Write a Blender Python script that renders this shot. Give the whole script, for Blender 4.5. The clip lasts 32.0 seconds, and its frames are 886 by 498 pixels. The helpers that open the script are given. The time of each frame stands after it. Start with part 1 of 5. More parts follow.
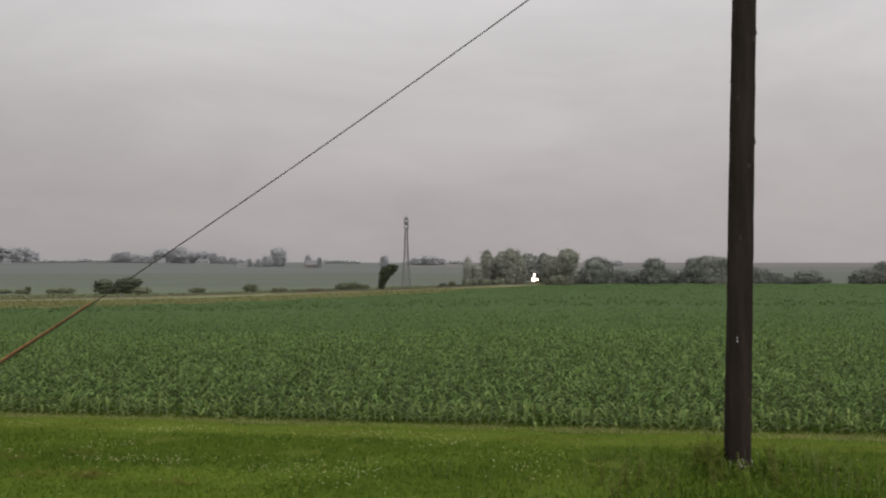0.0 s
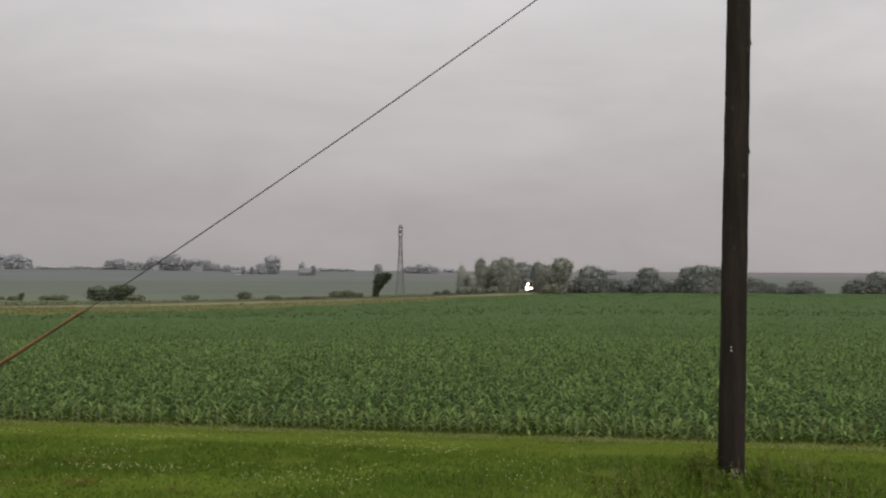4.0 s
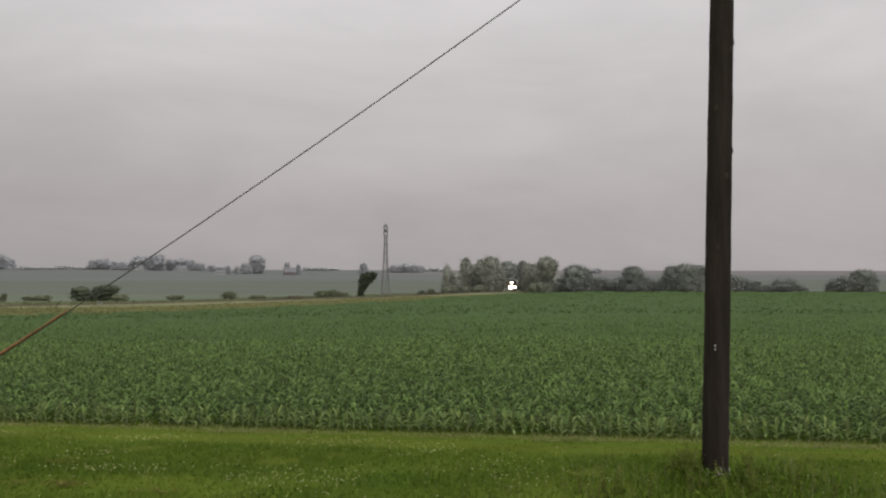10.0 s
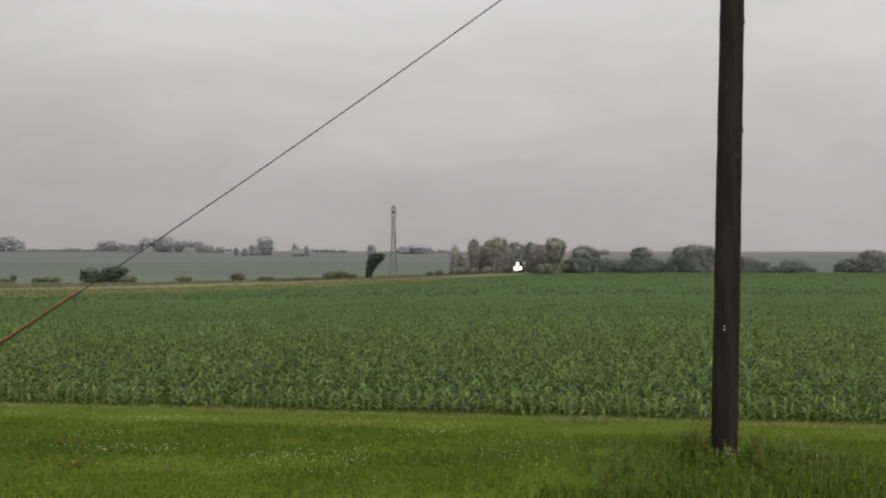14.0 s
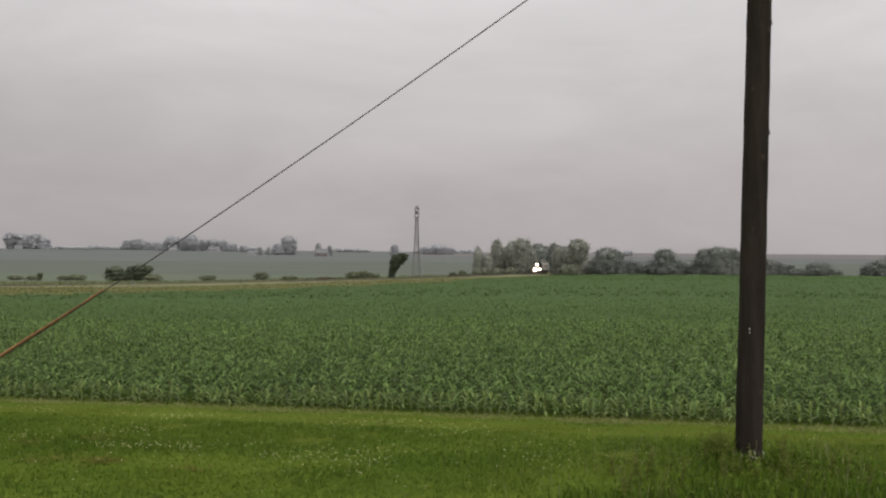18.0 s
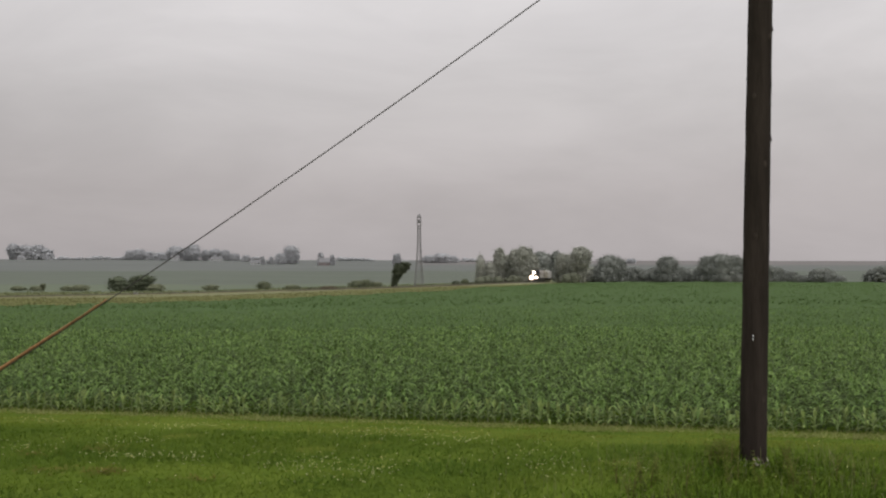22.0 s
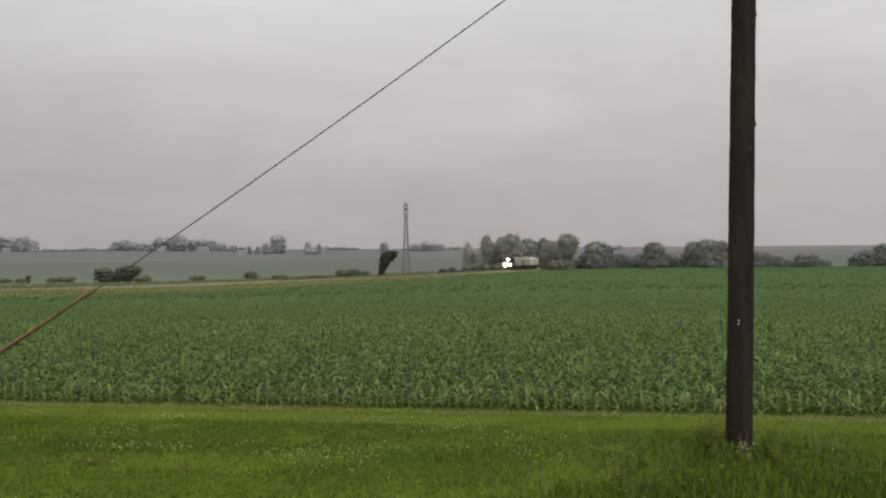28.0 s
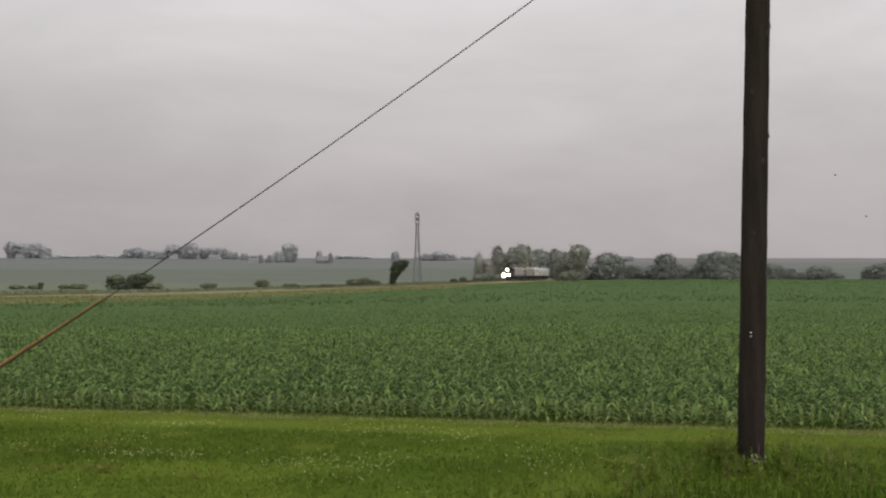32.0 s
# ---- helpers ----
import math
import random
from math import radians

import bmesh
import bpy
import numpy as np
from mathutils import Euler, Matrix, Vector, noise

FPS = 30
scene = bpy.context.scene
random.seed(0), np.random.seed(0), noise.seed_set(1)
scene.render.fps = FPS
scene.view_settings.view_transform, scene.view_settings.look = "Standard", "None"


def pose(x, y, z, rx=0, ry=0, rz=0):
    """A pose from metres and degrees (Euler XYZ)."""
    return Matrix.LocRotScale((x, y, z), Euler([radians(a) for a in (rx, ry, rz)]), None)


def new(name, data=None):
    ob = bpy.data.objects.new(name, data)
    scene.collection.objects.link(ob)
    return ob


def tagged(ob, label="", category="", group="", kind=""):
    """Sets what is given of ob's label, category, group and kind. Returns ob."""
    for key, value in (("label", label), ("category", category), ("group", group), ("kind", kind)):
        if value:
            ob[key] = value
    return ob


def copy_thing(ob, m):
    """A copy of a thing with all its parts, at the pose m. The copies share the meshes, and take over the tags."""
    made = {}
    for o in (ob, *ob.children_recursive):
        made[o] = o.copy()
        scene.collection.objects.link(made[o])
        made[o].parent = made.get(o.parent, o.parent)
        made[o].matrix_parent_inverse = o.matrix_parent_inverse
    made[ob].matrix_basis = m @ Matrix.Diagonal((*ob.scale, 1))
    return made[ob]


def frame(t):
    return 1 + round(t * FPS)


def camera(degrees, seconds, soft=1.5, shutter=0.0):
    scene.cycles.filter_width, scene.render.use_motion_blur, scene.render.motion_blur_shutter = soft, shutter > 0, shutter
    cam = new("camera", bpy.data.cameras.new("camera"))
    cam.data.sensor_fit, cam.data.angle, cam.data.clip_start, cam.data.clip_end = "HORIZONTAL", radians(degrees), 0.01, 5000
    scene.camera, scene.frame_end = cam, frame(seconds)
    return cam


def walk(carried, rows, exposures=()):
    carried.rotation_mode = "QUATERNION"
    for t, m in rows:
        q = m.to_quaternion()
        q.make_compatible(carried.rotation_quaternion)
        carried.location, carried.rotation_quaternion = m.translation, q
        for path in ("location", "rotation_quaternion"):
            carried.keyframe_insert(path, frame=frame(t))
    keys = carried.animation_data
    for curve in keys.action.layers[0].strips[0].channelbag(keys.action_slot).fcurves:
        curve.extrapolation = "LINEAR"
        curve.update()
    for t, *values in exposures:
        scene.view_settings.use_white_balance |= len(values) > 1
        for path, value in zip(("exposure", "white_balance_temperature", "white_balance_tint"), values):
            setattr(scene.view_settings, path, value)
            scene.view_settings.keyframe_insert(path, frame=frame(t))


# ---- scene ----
EYE, FOV = 2.4, 44.5
FOCAL = 784 / math.tan(radians(FOV / 2))
cam = camera(FOV, 32.0, soft=2.2)
# seconds, sideways, up, yaw, pitch, roll: a hand-held camera that stands still
ROWS = [
    (0, -0.000, 0.000, -0.000, 0.807, 0.000),
    (0.5, -0.009, 0.005, -0.078, 0.955, -0.094),
    (1, -0.005, 0.009, -0.231, 1.084, 0.062),
    (1.5, -0.008, -0.004, -0.244, 0.982, 0.209),
    (2, -0.001, 0.005, -0.117, 1.216, -0.080),
    (2.5, -0.005, 0.001, -0.451, 1.075, -0.225),
    (3, -0.003, -0.002, -0.411, 1.251, -0.155),
    (3.5, -0.004, -0.003, -0.367, 1.234, -0.201),
    (5.5, -0.004, 0.007, -0.233, 1.670, -0.274),
    (6, -0.004, 0.005, -0.342, 1.868, -0.177),
    (6.5, -0.009, 0.002, -0.335, 1.836, -0.321),
    (7, -0.005, -0.000, -0.286, 2.121, -0.297),
    (7.5, -0.004, 0.001, -0.159, 2.082, -0.117),
    (8, -0.003, 0.005, -0.025, 2.069, -0.073),
    (8.5, -0.004, 0.000, -0.152, 1.884, -0.037),
    (9, 0.005, 0.005, 0.069, 2.289, -0.235),
    (9.5, -0.009, 0.005, -1.527, 0.829, -1.064),
    (10, 0.003, 0.006, -1.093, 1.207, -0.080),
    (10.5, -0.003, 0.002, -0.925, 0.651, -0.070),
    (11, -0.003, -0.000, -0.259, 0.367, -0.086),
    (11.5, -0.007, 0.003, -0.127, 0.569, -0.193),
    (12, -0.003, 0.001, 0.168, -0.070, -0.026),
    (12.5, -0.009, 0.001, 0.328, -0.247, -0.126),
    (13, -0.015, -0.006, 0.659, 0.013, -0.157),
    (13.5, -0.015, -0.002, -0.181, 0.056, 0.086),
    (14, -0.014, -0.000, -0.675, 0.216, -0.016),
    (14.5, -0.015, -0.007, -0.141, -0.098, 0.347),
    (15, -0.021, -0.004, 0.451, 0.306, -0.577),
    (15.5, -0.021, -0.000, 0.576, -0.137, -0.747),
    (17.5, -0.027, -0.004, 0.373, 0.214, -0.306),
    (18, -0.024, -0.001, 0.541, 0.240, -0.386),
    (18.5, -0.024, -0.000, 0.152, 0.466, -0.422),
    (19, -0.029, -0.001, 0.101, 0.535, -0.278),
    (19.5, -0.026, -0.004, 0.234, 0.873, -0.116),
    (20, -0.023, -0.004, 0.541, 0.804, -0.060),
    (20.5, -0.020, -0.004, 0.505, 0.594, 0.025),
    (21, -0.019, -0.007, 0.749, 0.765, -0.008),
    (21.5, -0.020, -0.003, 0.882, 0.840, 0.017),
    (22, -0.024, -0.004, 0.674, 0.691, -0.072),
    (22.5, -0.022, -0.007, 0.635, 0.115, 0.243),
    (23, -0.021, -0.004, 0.366, -0.367, 0.353),
    (23.5, -0.027, -0.001, -0.673, -0.529, 0.245),
    (24, -0.028, -0.008, -0.685, 0.165, 0.312),
    (24.5, -0.028, -0.007, -0.819, -0.068, 0.278),
    (26.5, -0.019, -0.006, -0.228, -0.042, 0.290),
    (27, -0.019, -0.009, -0.141, 0.137, 0.247),
    (27.5, -0.020, -0.005, 0.145, -0.164, 0.570),
    (28, -0.013, -0.009, -0.007, 0.056, 0.452),
    (28.5, -0.016, -0.008, -0.047, 0.354, 0.250),
    (29, -0.015, -0.006, -0.041, 0.638, 0.160),
    (29.5, -0.017, -0.011, 0.180, 0.329, -0.054),
    (30, -0.021, -0.009, 0.297, 0.251, 0.128),
    (30.5, -0.022, -0.004, 0.324, 0.433, 0.066),
    (31, -0.019, -0.004, 0.602, 0.524, -0.057),
    (31.5, -0.018, -0.004, 0.644, 0.470, -0.003),
    (32, -0.021, -0.010, 0.582, 0.577, 0.016),
]
walk(cam, [(t, pose(dx, 0, EYE + dz, 90 + pitch, roll, yaw)) for t, dx, dz, yaw, pitch, roll in ROWS],
     exposures=[(0.0, 0.0), (9.0, 0.0), (13.0, 0.10), (32.0, 0.13)])

# ---------------------------------------------------------------- sky and light
SUN_EL, SUN_ROT = radians(48), radians(150)
world = bpy.data.worlds.new("overcast")
scene.world = world
world.use_nodes = True
wn, wl = world.node_tree.nodes, world.node_tree.links
wn.clear()


def wnode(kind, **values):
    n = wn.new(kind)
    for key, v in values.items():
        n.inputs[key].default_value = v
    return n


sky = wn.new("ShaderNodeTexSky")
sky.sky_type, sky.sun_disc = "NISHITA", False
sky.sun_elevation, sky.sun_rotation = SUN_EL, SUN_ROT
sky.air_density, sky.dust_density = 1.5, 3.0
coord = wn.new("ShaderNodeTexCoord")
sep = wn.new("ShaderNodeSeparateXYZ")
wl.new(coord.outputs["Generated"], sep.inputs[0])
ramp = wn.new("ShaderNodeValToRGB")
el = ramp.color_ramp.elements
el[0].position, el[0].color = 0.0, (0.392, 0.362, 0.365, 1)
el[1].position, el[1].color = 1.0, (1.34, 1.34, 1.36, 1)
for at, c in ((0.07, (0.445, 0.412, 0.414, 1)), (0.15, (0.525, 0.497, 0.496, 1)), (0.25, (0.664, 0.637, 0.641, 1)), (0.45, (0.81, 0.788, 0.798, 1))):
    e = el.new(at)
    e.color = c
wl.new(sep.outputs["Z"], ramp.inputs[0])
# the cloud layer: broad soft bands, flattened towards the skyline
flat = wn.new("ShaderNodeMapping")
flat.inputs["Scale"].default_value = (1.0, 1.0, 3.2)
wl.new(coord.outputs["Generated"], flat.inputs[0])
cloud = wnode("ShaderNodeTexNoise", Scale=3.6, Detail=7.0, Roughness=0.55, Distortion=0.4)
wl.new(flat.outputs[0], cloud.inputs["Vector"])
spread = wn.new("ShaderNodeMapRange")
for key, v in (("From Min", 0.3), ("From Max", 0.7), ("To Min", 0.90), ("To Max", 1.11)):
    spread.inputs[key].default_value = v
wl.new(cloud.outputs["Fac"], spread.inputs["Value"])
shade = wn.new("ShaderNodeVectorMath")
shade.operation = "SCALE"
wl.new(ramp.outputs[0], shade.inputs[0])
side = wn.new("ShaderNodeMath")
side.operation = "MULTIPLY_ADD"
side.inputs[2].default_value = 1.03
# Dims the sky towards both sides of the camera's view, imitating lens vignetting.
vignette = wn.new("ShaderNodeMath")
vignette.operation = "MULTIPLY_ADD"
vignette.inputs[1].default_value, vignette.inputs[2].default_value = -0.35, 0.12
wl.new(sep.outputs["X"], vignette.inputs[0])
wl.new(vignette.outputs[0], side.inputs[0])
wl.new(sep.outputs["X"], side.inputs[1])
veil = wn.new("ShaderNodeMath")
veil.operation = "MULTIPLY"
wl.new(side.outputs[0], veil.inputs[0])
wl.new(spread.outputs[0], veil.inputs[1])
wl.new(veil.outputs[0], shade.inputs["Scale"])
dome = wnode("ShaderNodeBackground", Strength=1.0)
wl.new(shade.outputs[0], dome.inputs["Color"])
clear = wnode("ShaderNodeBackground", Strength=0.07)
wl.new(sky.outputs[0], clear.inputs["Color"])
both = wnode("ShaderNodeMixShader", Fac=0.94)
wl.new(clear.outputs[0], both.inputs[1])
wl.new(dome.outputs[0], both.inputs[2])
out = wn.new("ShaderNodeOutputWorld")
wl.new(both.outputs[0], out.inputs[0])

sun = new("sun", bpy.data.lights.new("sun", "SUN"))
sun.data.energy, sun.data.angle, sun.data.color = 0.7, radians(40), (1.0, 0.97, 0.93)
sun.rotation_euler = Euler((radians(90) - SUN_EL, 0, math.pi - SUN_ROT))
scene.view_settings.exposure = 0.0


# ---------------------------------------------------------------- materials
def mat(name, a, b, scale=8.0, rough=0.7, bump=0.0, metal=0.0, fine=0.35, island=0.0, spec=0.5, stretch=(1, 1, 1), each=0.0, thin=0.0, sheen=0.0):
    """Two colours mixed by broad and fine noise in metres; island and each vary the tone leaf by leaf or object by object."""
    m = bpy.data.materials.new(name)
    m.use_nodes = True
    ns, ls = m.node_tree.nodes, m.node_tree.links
    p = ns["Principled BSDF"]
    p.inputs["Roughness"].default_value, p.inputs["Metallic"].default_value = rough, metal
    p.inputs["Specular IOR Level"].default_value = spec
    if sheen:
        p.inputs["Sheen Weight"].default_value, p.inputs["Sheen Roughness"].default_value = sheen, 0.6
        p.inputs["Coat Weight"].default_value, p.inputs["Coat Roughness"].default_value = 0.6, 0.4
    tc, mp = ns.new("ShaderNodeTexCoord"), ns.new("ShaderNodeMapping")
    mp.inputs["Scale"].default_value = stretch
    ls.new(tc.outputs["Object"], mp.inputs[0])
    broad, small = ns.new("ShaderNodeTexNoise"), ns.new("ShaderNodeTexNoise")
    broad.inputs["Scale"].default_value, broad.inputs["Detail"].default_value = scale, 4
    small.inputs["Scale"].default_value, small.inputs["Detail"].default_value = scale * 9, 3
    for t in (broad, small):
        ls.new(mp.outputs[0], t.inputs["Vector"])
    mx = ns.new("ShaderNodeMath")
    mx.operation = "MULTIPLY_ADD"
    mx.inputs[1].default_value = fine
    ls.new(small.outputs["Fac"], mx.inputs[0])
    ls.new(broad.outputs["Fac"], mx.inputs[2])
    mr = ns.new("ShaderNodeMapRange")
    mr.inputs["From Min"].default_value, mr.inputs["From Max"].default_value = 0.3 + 0.5 * fine - 0.12, 0.7 + 0.5 * fine + 0.02
    ls.new(mx.outputs[0], mr.inputs["Value"])
    col = ns.new("ShaderNodeMix")
    col.data_type = "RGBA"
    col.inputs[6].default_value, col.inputs[7].default_value = (*a, 1), (*b, 1)
    ls.new(mr.outputs[0], col.inputs[0])
    last = col.outputs[2]
    for amount, socket in ((island, "geo"), (each, "obj")):
        if amount:
            r = ns.new("ShaderNodeNewGeometry") if socket == "geo" else ns.new("ShaderNodeObjectInfo")
            v = ns.new("ShaderNodeMapRange")
            v.inputs["To Min"].default_value, v.inputs["To Max"].default_value = 1 - amount, 1 + amount
            ls.new(r.outputs["Random Per Island" if socket == "geo" else "Random"], v.inputs["Value"])
            hs = ns.new("ShaderNodeHueSaturation")
            ls.new(last, hs.inputs["Color"])
            ls.new(v.outputs[0], hs.inputs["Value"])
            last = hs.outputs[0]
    ls.new(last, p.inputs["Base Color"])
    if bump:
        bp = ns.new("ShaderNodeBump")
        bp.inputs["Strength"].default_value, bp.inputs["Distance"].default_value = bump, 0.02
        ls.new(small.outputs["Fac"], bp.inputs["Height"])
        ls.new(bp.outputs[0], p.inputs["Normal"])
    if thin:
        tr, ms, o = ns.new("ShaderNodeBsdfTranslucent"), ns.new("ShaderNodeMixShader"), ns["Material Output"]
        ls.new(last, tr.inputs["Color"])
        ms.inputs[0].default_value = thin
        ls.new(p.outputs[0], ms.inputs[1])
        ls.new(tr.outputs[0], ms.inputs[2])
        ls.new(ms.outputs[0], o.inputs["Surface"])
    return m


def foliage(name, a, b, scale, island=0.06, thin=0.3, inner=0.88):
    """The thin outer leaves of a crown and its dense inner mass, alike in colour; inner scales the mass colour to tune
    the shade between leaves.
    """
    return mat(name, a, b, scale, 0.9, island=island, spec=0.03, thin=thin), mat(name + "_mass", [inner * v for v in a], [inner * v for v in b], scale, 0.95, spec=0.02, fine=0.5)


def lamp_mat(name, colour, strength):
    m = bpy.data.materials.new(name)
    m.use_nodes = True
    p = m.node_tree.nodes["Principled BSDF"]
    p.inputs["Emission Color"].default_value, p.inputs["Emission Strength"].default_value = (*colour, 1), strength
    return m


LAWN = mat("lawn_turf", (0.066, 0.108, 0.011), (0.110, 0.148, 0.019), 0.7, 0.95, 0.4, fine=0.5, spec=0.03)
# Soil colour is darkened and greened for the shade under the corn.
SOIL = mat("field_soil", (0.022, 0.035, 0.009), (0.038, 0.050, 0.014), 2.0, 0.95, 0.5, spec=0.02)
ROUGH = mat("rough_grass", (0.150, 0.160, 0.086), (0.212, 0.214, 0.122), 0.09, 0.95, fine=0.5, spec=0.05)
# FARFIELD and RIDGEFIELD have haze painted in: greyer and paler with distance.
FARFIELD = mat("hazed_far_field", (0.098, 0.112, 0.088), (0.122, 0.136, 0.108), 0.006, 0.95, fine=0.3, spec=0.1, stretch=(1, 3, 1))
RIDGEFIELD = mat("hazed_ridge_field", (0.116, 0.124, 0.114), (0.144, 0.151, 0.140), 0.004, 0.95, fine=0.3, spec=0.1, stretch=(1, 4, 1))
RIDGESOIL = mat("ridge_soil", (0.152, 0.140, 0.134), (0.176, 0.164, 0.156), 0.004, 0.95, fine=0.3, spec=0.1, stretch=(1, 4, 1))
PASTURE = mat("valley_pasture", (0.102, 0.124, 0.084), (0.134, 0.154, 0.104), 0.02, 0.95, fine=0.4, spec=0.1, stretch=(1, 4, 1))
BLADE = mat("lawn_blade", (0.070, 0.121, 0.012), (0.131, 0.177, 0.022), 0.5, 0.7, island=0.18, spec=0.03, thin=0.5, stretch=(0.55, 1.1, 1))
BLADEDARK = mat("lush_blade", (0.054, 0.104, 0.012), (0.112, 0.162, 0.022), 0.6, 0.7, island=0.2, spec=0.03, thin=0.5, stretch=(0.55, 1.1, 1))
MOWN = mat("mown_blade", (0.142, 0.178, 0.024), (0.196, 0.216, 0.044), 0.6, 0.75, island=0.12, spec=0.03, thin=0.5)
TALLBLADE = mat("tall_blade", (0.052, 0.106, 0.011), (0.134, 0.188, 0.026), 1.6, 0.7, island=0.55, spec=0.04, thin=0.45)
WEEDLEAF = mat("weed_leaf", (0.110, 0.165, 0.020), (0.200, 0.242, 0.048), 6.0, 0.7, island=0.35, spec=0.03, thin=0.6)
WEEDSTEM = mat("weed_stem", (0.170, 0.165, 0.050), (0.240, 0.215, 0.085), 8.0, 0.8, spec=0.05)
DRYLEAF = mat("dead_leaf", (0.30, 0.26, 0.20), (0.46, 0.41, 0.33), 9.0, 0.8, island=0.2)
STRAW = mat("seed_stalk", (0.15, 0.16, 0.06), (0.22, 0.21, 0.10), 2.0, 0.8, island=0.3, spec=0.1, thin=0.2)
EDGEGRASS = mat("dry_edge_grass", (0.205, 0.218, 0.074), (0.275, 0.278, 0.108), 1.0, 0.9, island=0.15, spec=0.03, thin=0.4)
DEADGRASS = mat("dead_grass", (0.100, 0.086, 0.020), (0.158, 0.128, 0.034), 2.0, 0.9, island=0.3, spec=0.02)
PETAL = mat("clover_petal", (0.43, 0.42, 0.18), (0.60, 0.58, 0.30), 30, 0.9, island=0.25)
YELLOW = mat("yellow_petal", (0.50, 0.47, 0.14), (0.62, 0.57, 0.20), 30, 0.8, island=0.12)
CORNLEAF = mat("corn_leaf", (0.069, 0.117, 0.032), (0.115, 0.170, 0.052), 0.4, 0.65, island=0.45, spec=0.05, thin=0.34)
CORNNEAR = mat("near_corn_leaf", (0.092, 0.160, 0.041), (0.188, 0.266, 0.083), 1.5, 0.55, island=0.72, spec=0.07, thin=0.42)
# Leaf colour greyed slightly to imitate haze over the far corn.
CORNFAR = mat("far_corn_leaf", (0.072, 0.117, 0.038), (0.100, 0.149, 0.053), 0.2, 0.8, island=0.10, spec=0.05, thin=0.5)
CORNPART = mat("front_corn_leaf", (0.150, 0.218, 0.058), (0.290, 0.350, 0.125), 3.0, 0.5, each=0.5, spec=0.12, thin=0.38)
CORNSTALK = mat("corn_stalk", (0.15, 0.21, 0.07), (0.22, 0.27, 0.11), 9.0, 0.55, each=0.2)
# Darker than the far leaves, standing in for the shade among them.
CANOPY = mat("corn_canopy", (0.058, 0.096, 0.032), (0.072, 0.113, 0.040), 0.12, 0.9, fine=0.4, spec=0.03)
POLEWOOD = mat("creosoted_wood", (0.0168, 0.0130, 0.0106), (0.049, 0.0382, 0.0318), 9.0, 0.9, 0.6, fine=0.5, spec=0.08, stretch=(1, 1, 0.09))
KNOTWOOD = mat("worn_knot", (0.036, 0.028, 0.023), (0.070, 0.054, 0.045), 25.0, 0.9, 0.5, spec=0.1)
STEEL = mat("galvanised_steel", (0.20, 0.20, 0.21), (0.32, 0.32, 0.33), 12, 0.5, metal=0.6)
CABLE = mat("weathered_cable", (0.055, 0.048, 0.045), (0.10, 0.09, 0.085), 20, 0.6, metal=0.4)
GUARD = mat("faded_orange_plastic", (0.150, 0.068, 0.026), (0.40, 0.205, 0.085), 3.5, 0.75, fine=0.8)
TOWERSTEEL = mat("tower_steel", (0.15, 0.145, 0.145), (0.22, 0.212, 0.212), 1.5, 0.6, metal=0.1)
BARK = mat("bark", (0.085, 0.076, 0.066), (0.15, 0.135, 0.12), 2.0, 0.95, 0.6)
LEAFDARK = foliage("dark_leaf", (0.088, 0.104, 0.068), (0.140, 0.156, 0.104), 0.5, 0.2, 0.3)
# Haze is painted into LEAFMID, LEAFHEDGE and LEAFFAR, palest on the ridge.
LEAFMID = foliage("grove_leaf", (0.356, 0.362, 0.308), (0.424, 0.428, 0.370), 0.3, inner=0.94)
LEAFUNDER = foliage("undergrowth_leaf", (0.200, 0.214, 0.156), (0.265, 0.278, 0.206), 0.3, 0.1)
LEAFHEDGE = foliage("hazed_hedge_leaf", (0.272, 0.286, 0.256), (0.316, 0.328, 0.298), 0.25, inner=1.0)
LEAFFAR = foliage("hazed_ridge_leaf", (0.47, 0.474, 0.486), (0.53, 0.534, 0.546), 0.1, 0.03, inner=0.9)
LEAFSHRUB = foliage("dull_shrub_leaf", (0.136, 0.152, 0.096), (0.186, 0.200, 0.128), 0.3, 0.12)
DRYHEAP = foliage("dead_brush", (0.110, 0.094, 0.062), (0.165, 0.142, 0.096), 0.5, 0.2)
LEAFBUSH = foliage("shrub_leaf", (0.178, 0.192, 0.122), (0.228, 0.242, 0.156), 0.3, 0.1)
BALLAST = mat("ballast_stone", (0.150, 0.148, 0.080), (0.215, 0.206, 0.116), 0.25, 0.95, 0.6, fine=0.8, spec=0.03)
TIEWOOD = mat("sleeper_wood", (0.085, 0.078, 0.052), (0.135, 0.125, 0.09), 2.0, 0.9, each=0.2, spec=0.05)
RAILSTEEL = mat("rail_steel", (0.070, 0.060, 0.046), (0.120, 0.104, 0.080), 3.0, 0.85, spec=0.1)
WHITEPAINT = mat("white_paint", (0.36, 0.36, 0.365), (0.47, 0.47, 0.47), 0.8, 0.6)
ROOFING = mat("farm_roofing", (0.15, 0.148, 0.15), (0.215, 0.212, 0.215), 0.8, 0.8)
REDBOARD = mat("weathered_red_board", (0.175, 0.15, 0.145), (0.235, 0.20, 0.195), 0.6, 0.85)
DARKGLASS = mat("dark_glass", (0.02, 0.025, 0.03), (0.035, 0.04, 0.045), 2, 0.15)
LOCOTAN = mat("engine_paint", (0.265, 0.235, 0.212), (0.375, 0.342, 0.315), 0.9, 0.6, fine=0.5)
LOCODARK = mat("engine_dark_paint", (0.030, 0.028, 0.027), (0.055, 0.050, 0.047), 1.2, 0.6)
GRIME = mat("underframe_grime", (0.028, 0.025, 0.023), (0.060, 0.053, 0.047), 1.5, 0.9)
HOPPERGREY = mat("hopper_paint", (0.45, 0.43, 0.415), (0.58, 0.56, 0.54), 0.7, 0.6, fine=0.6)
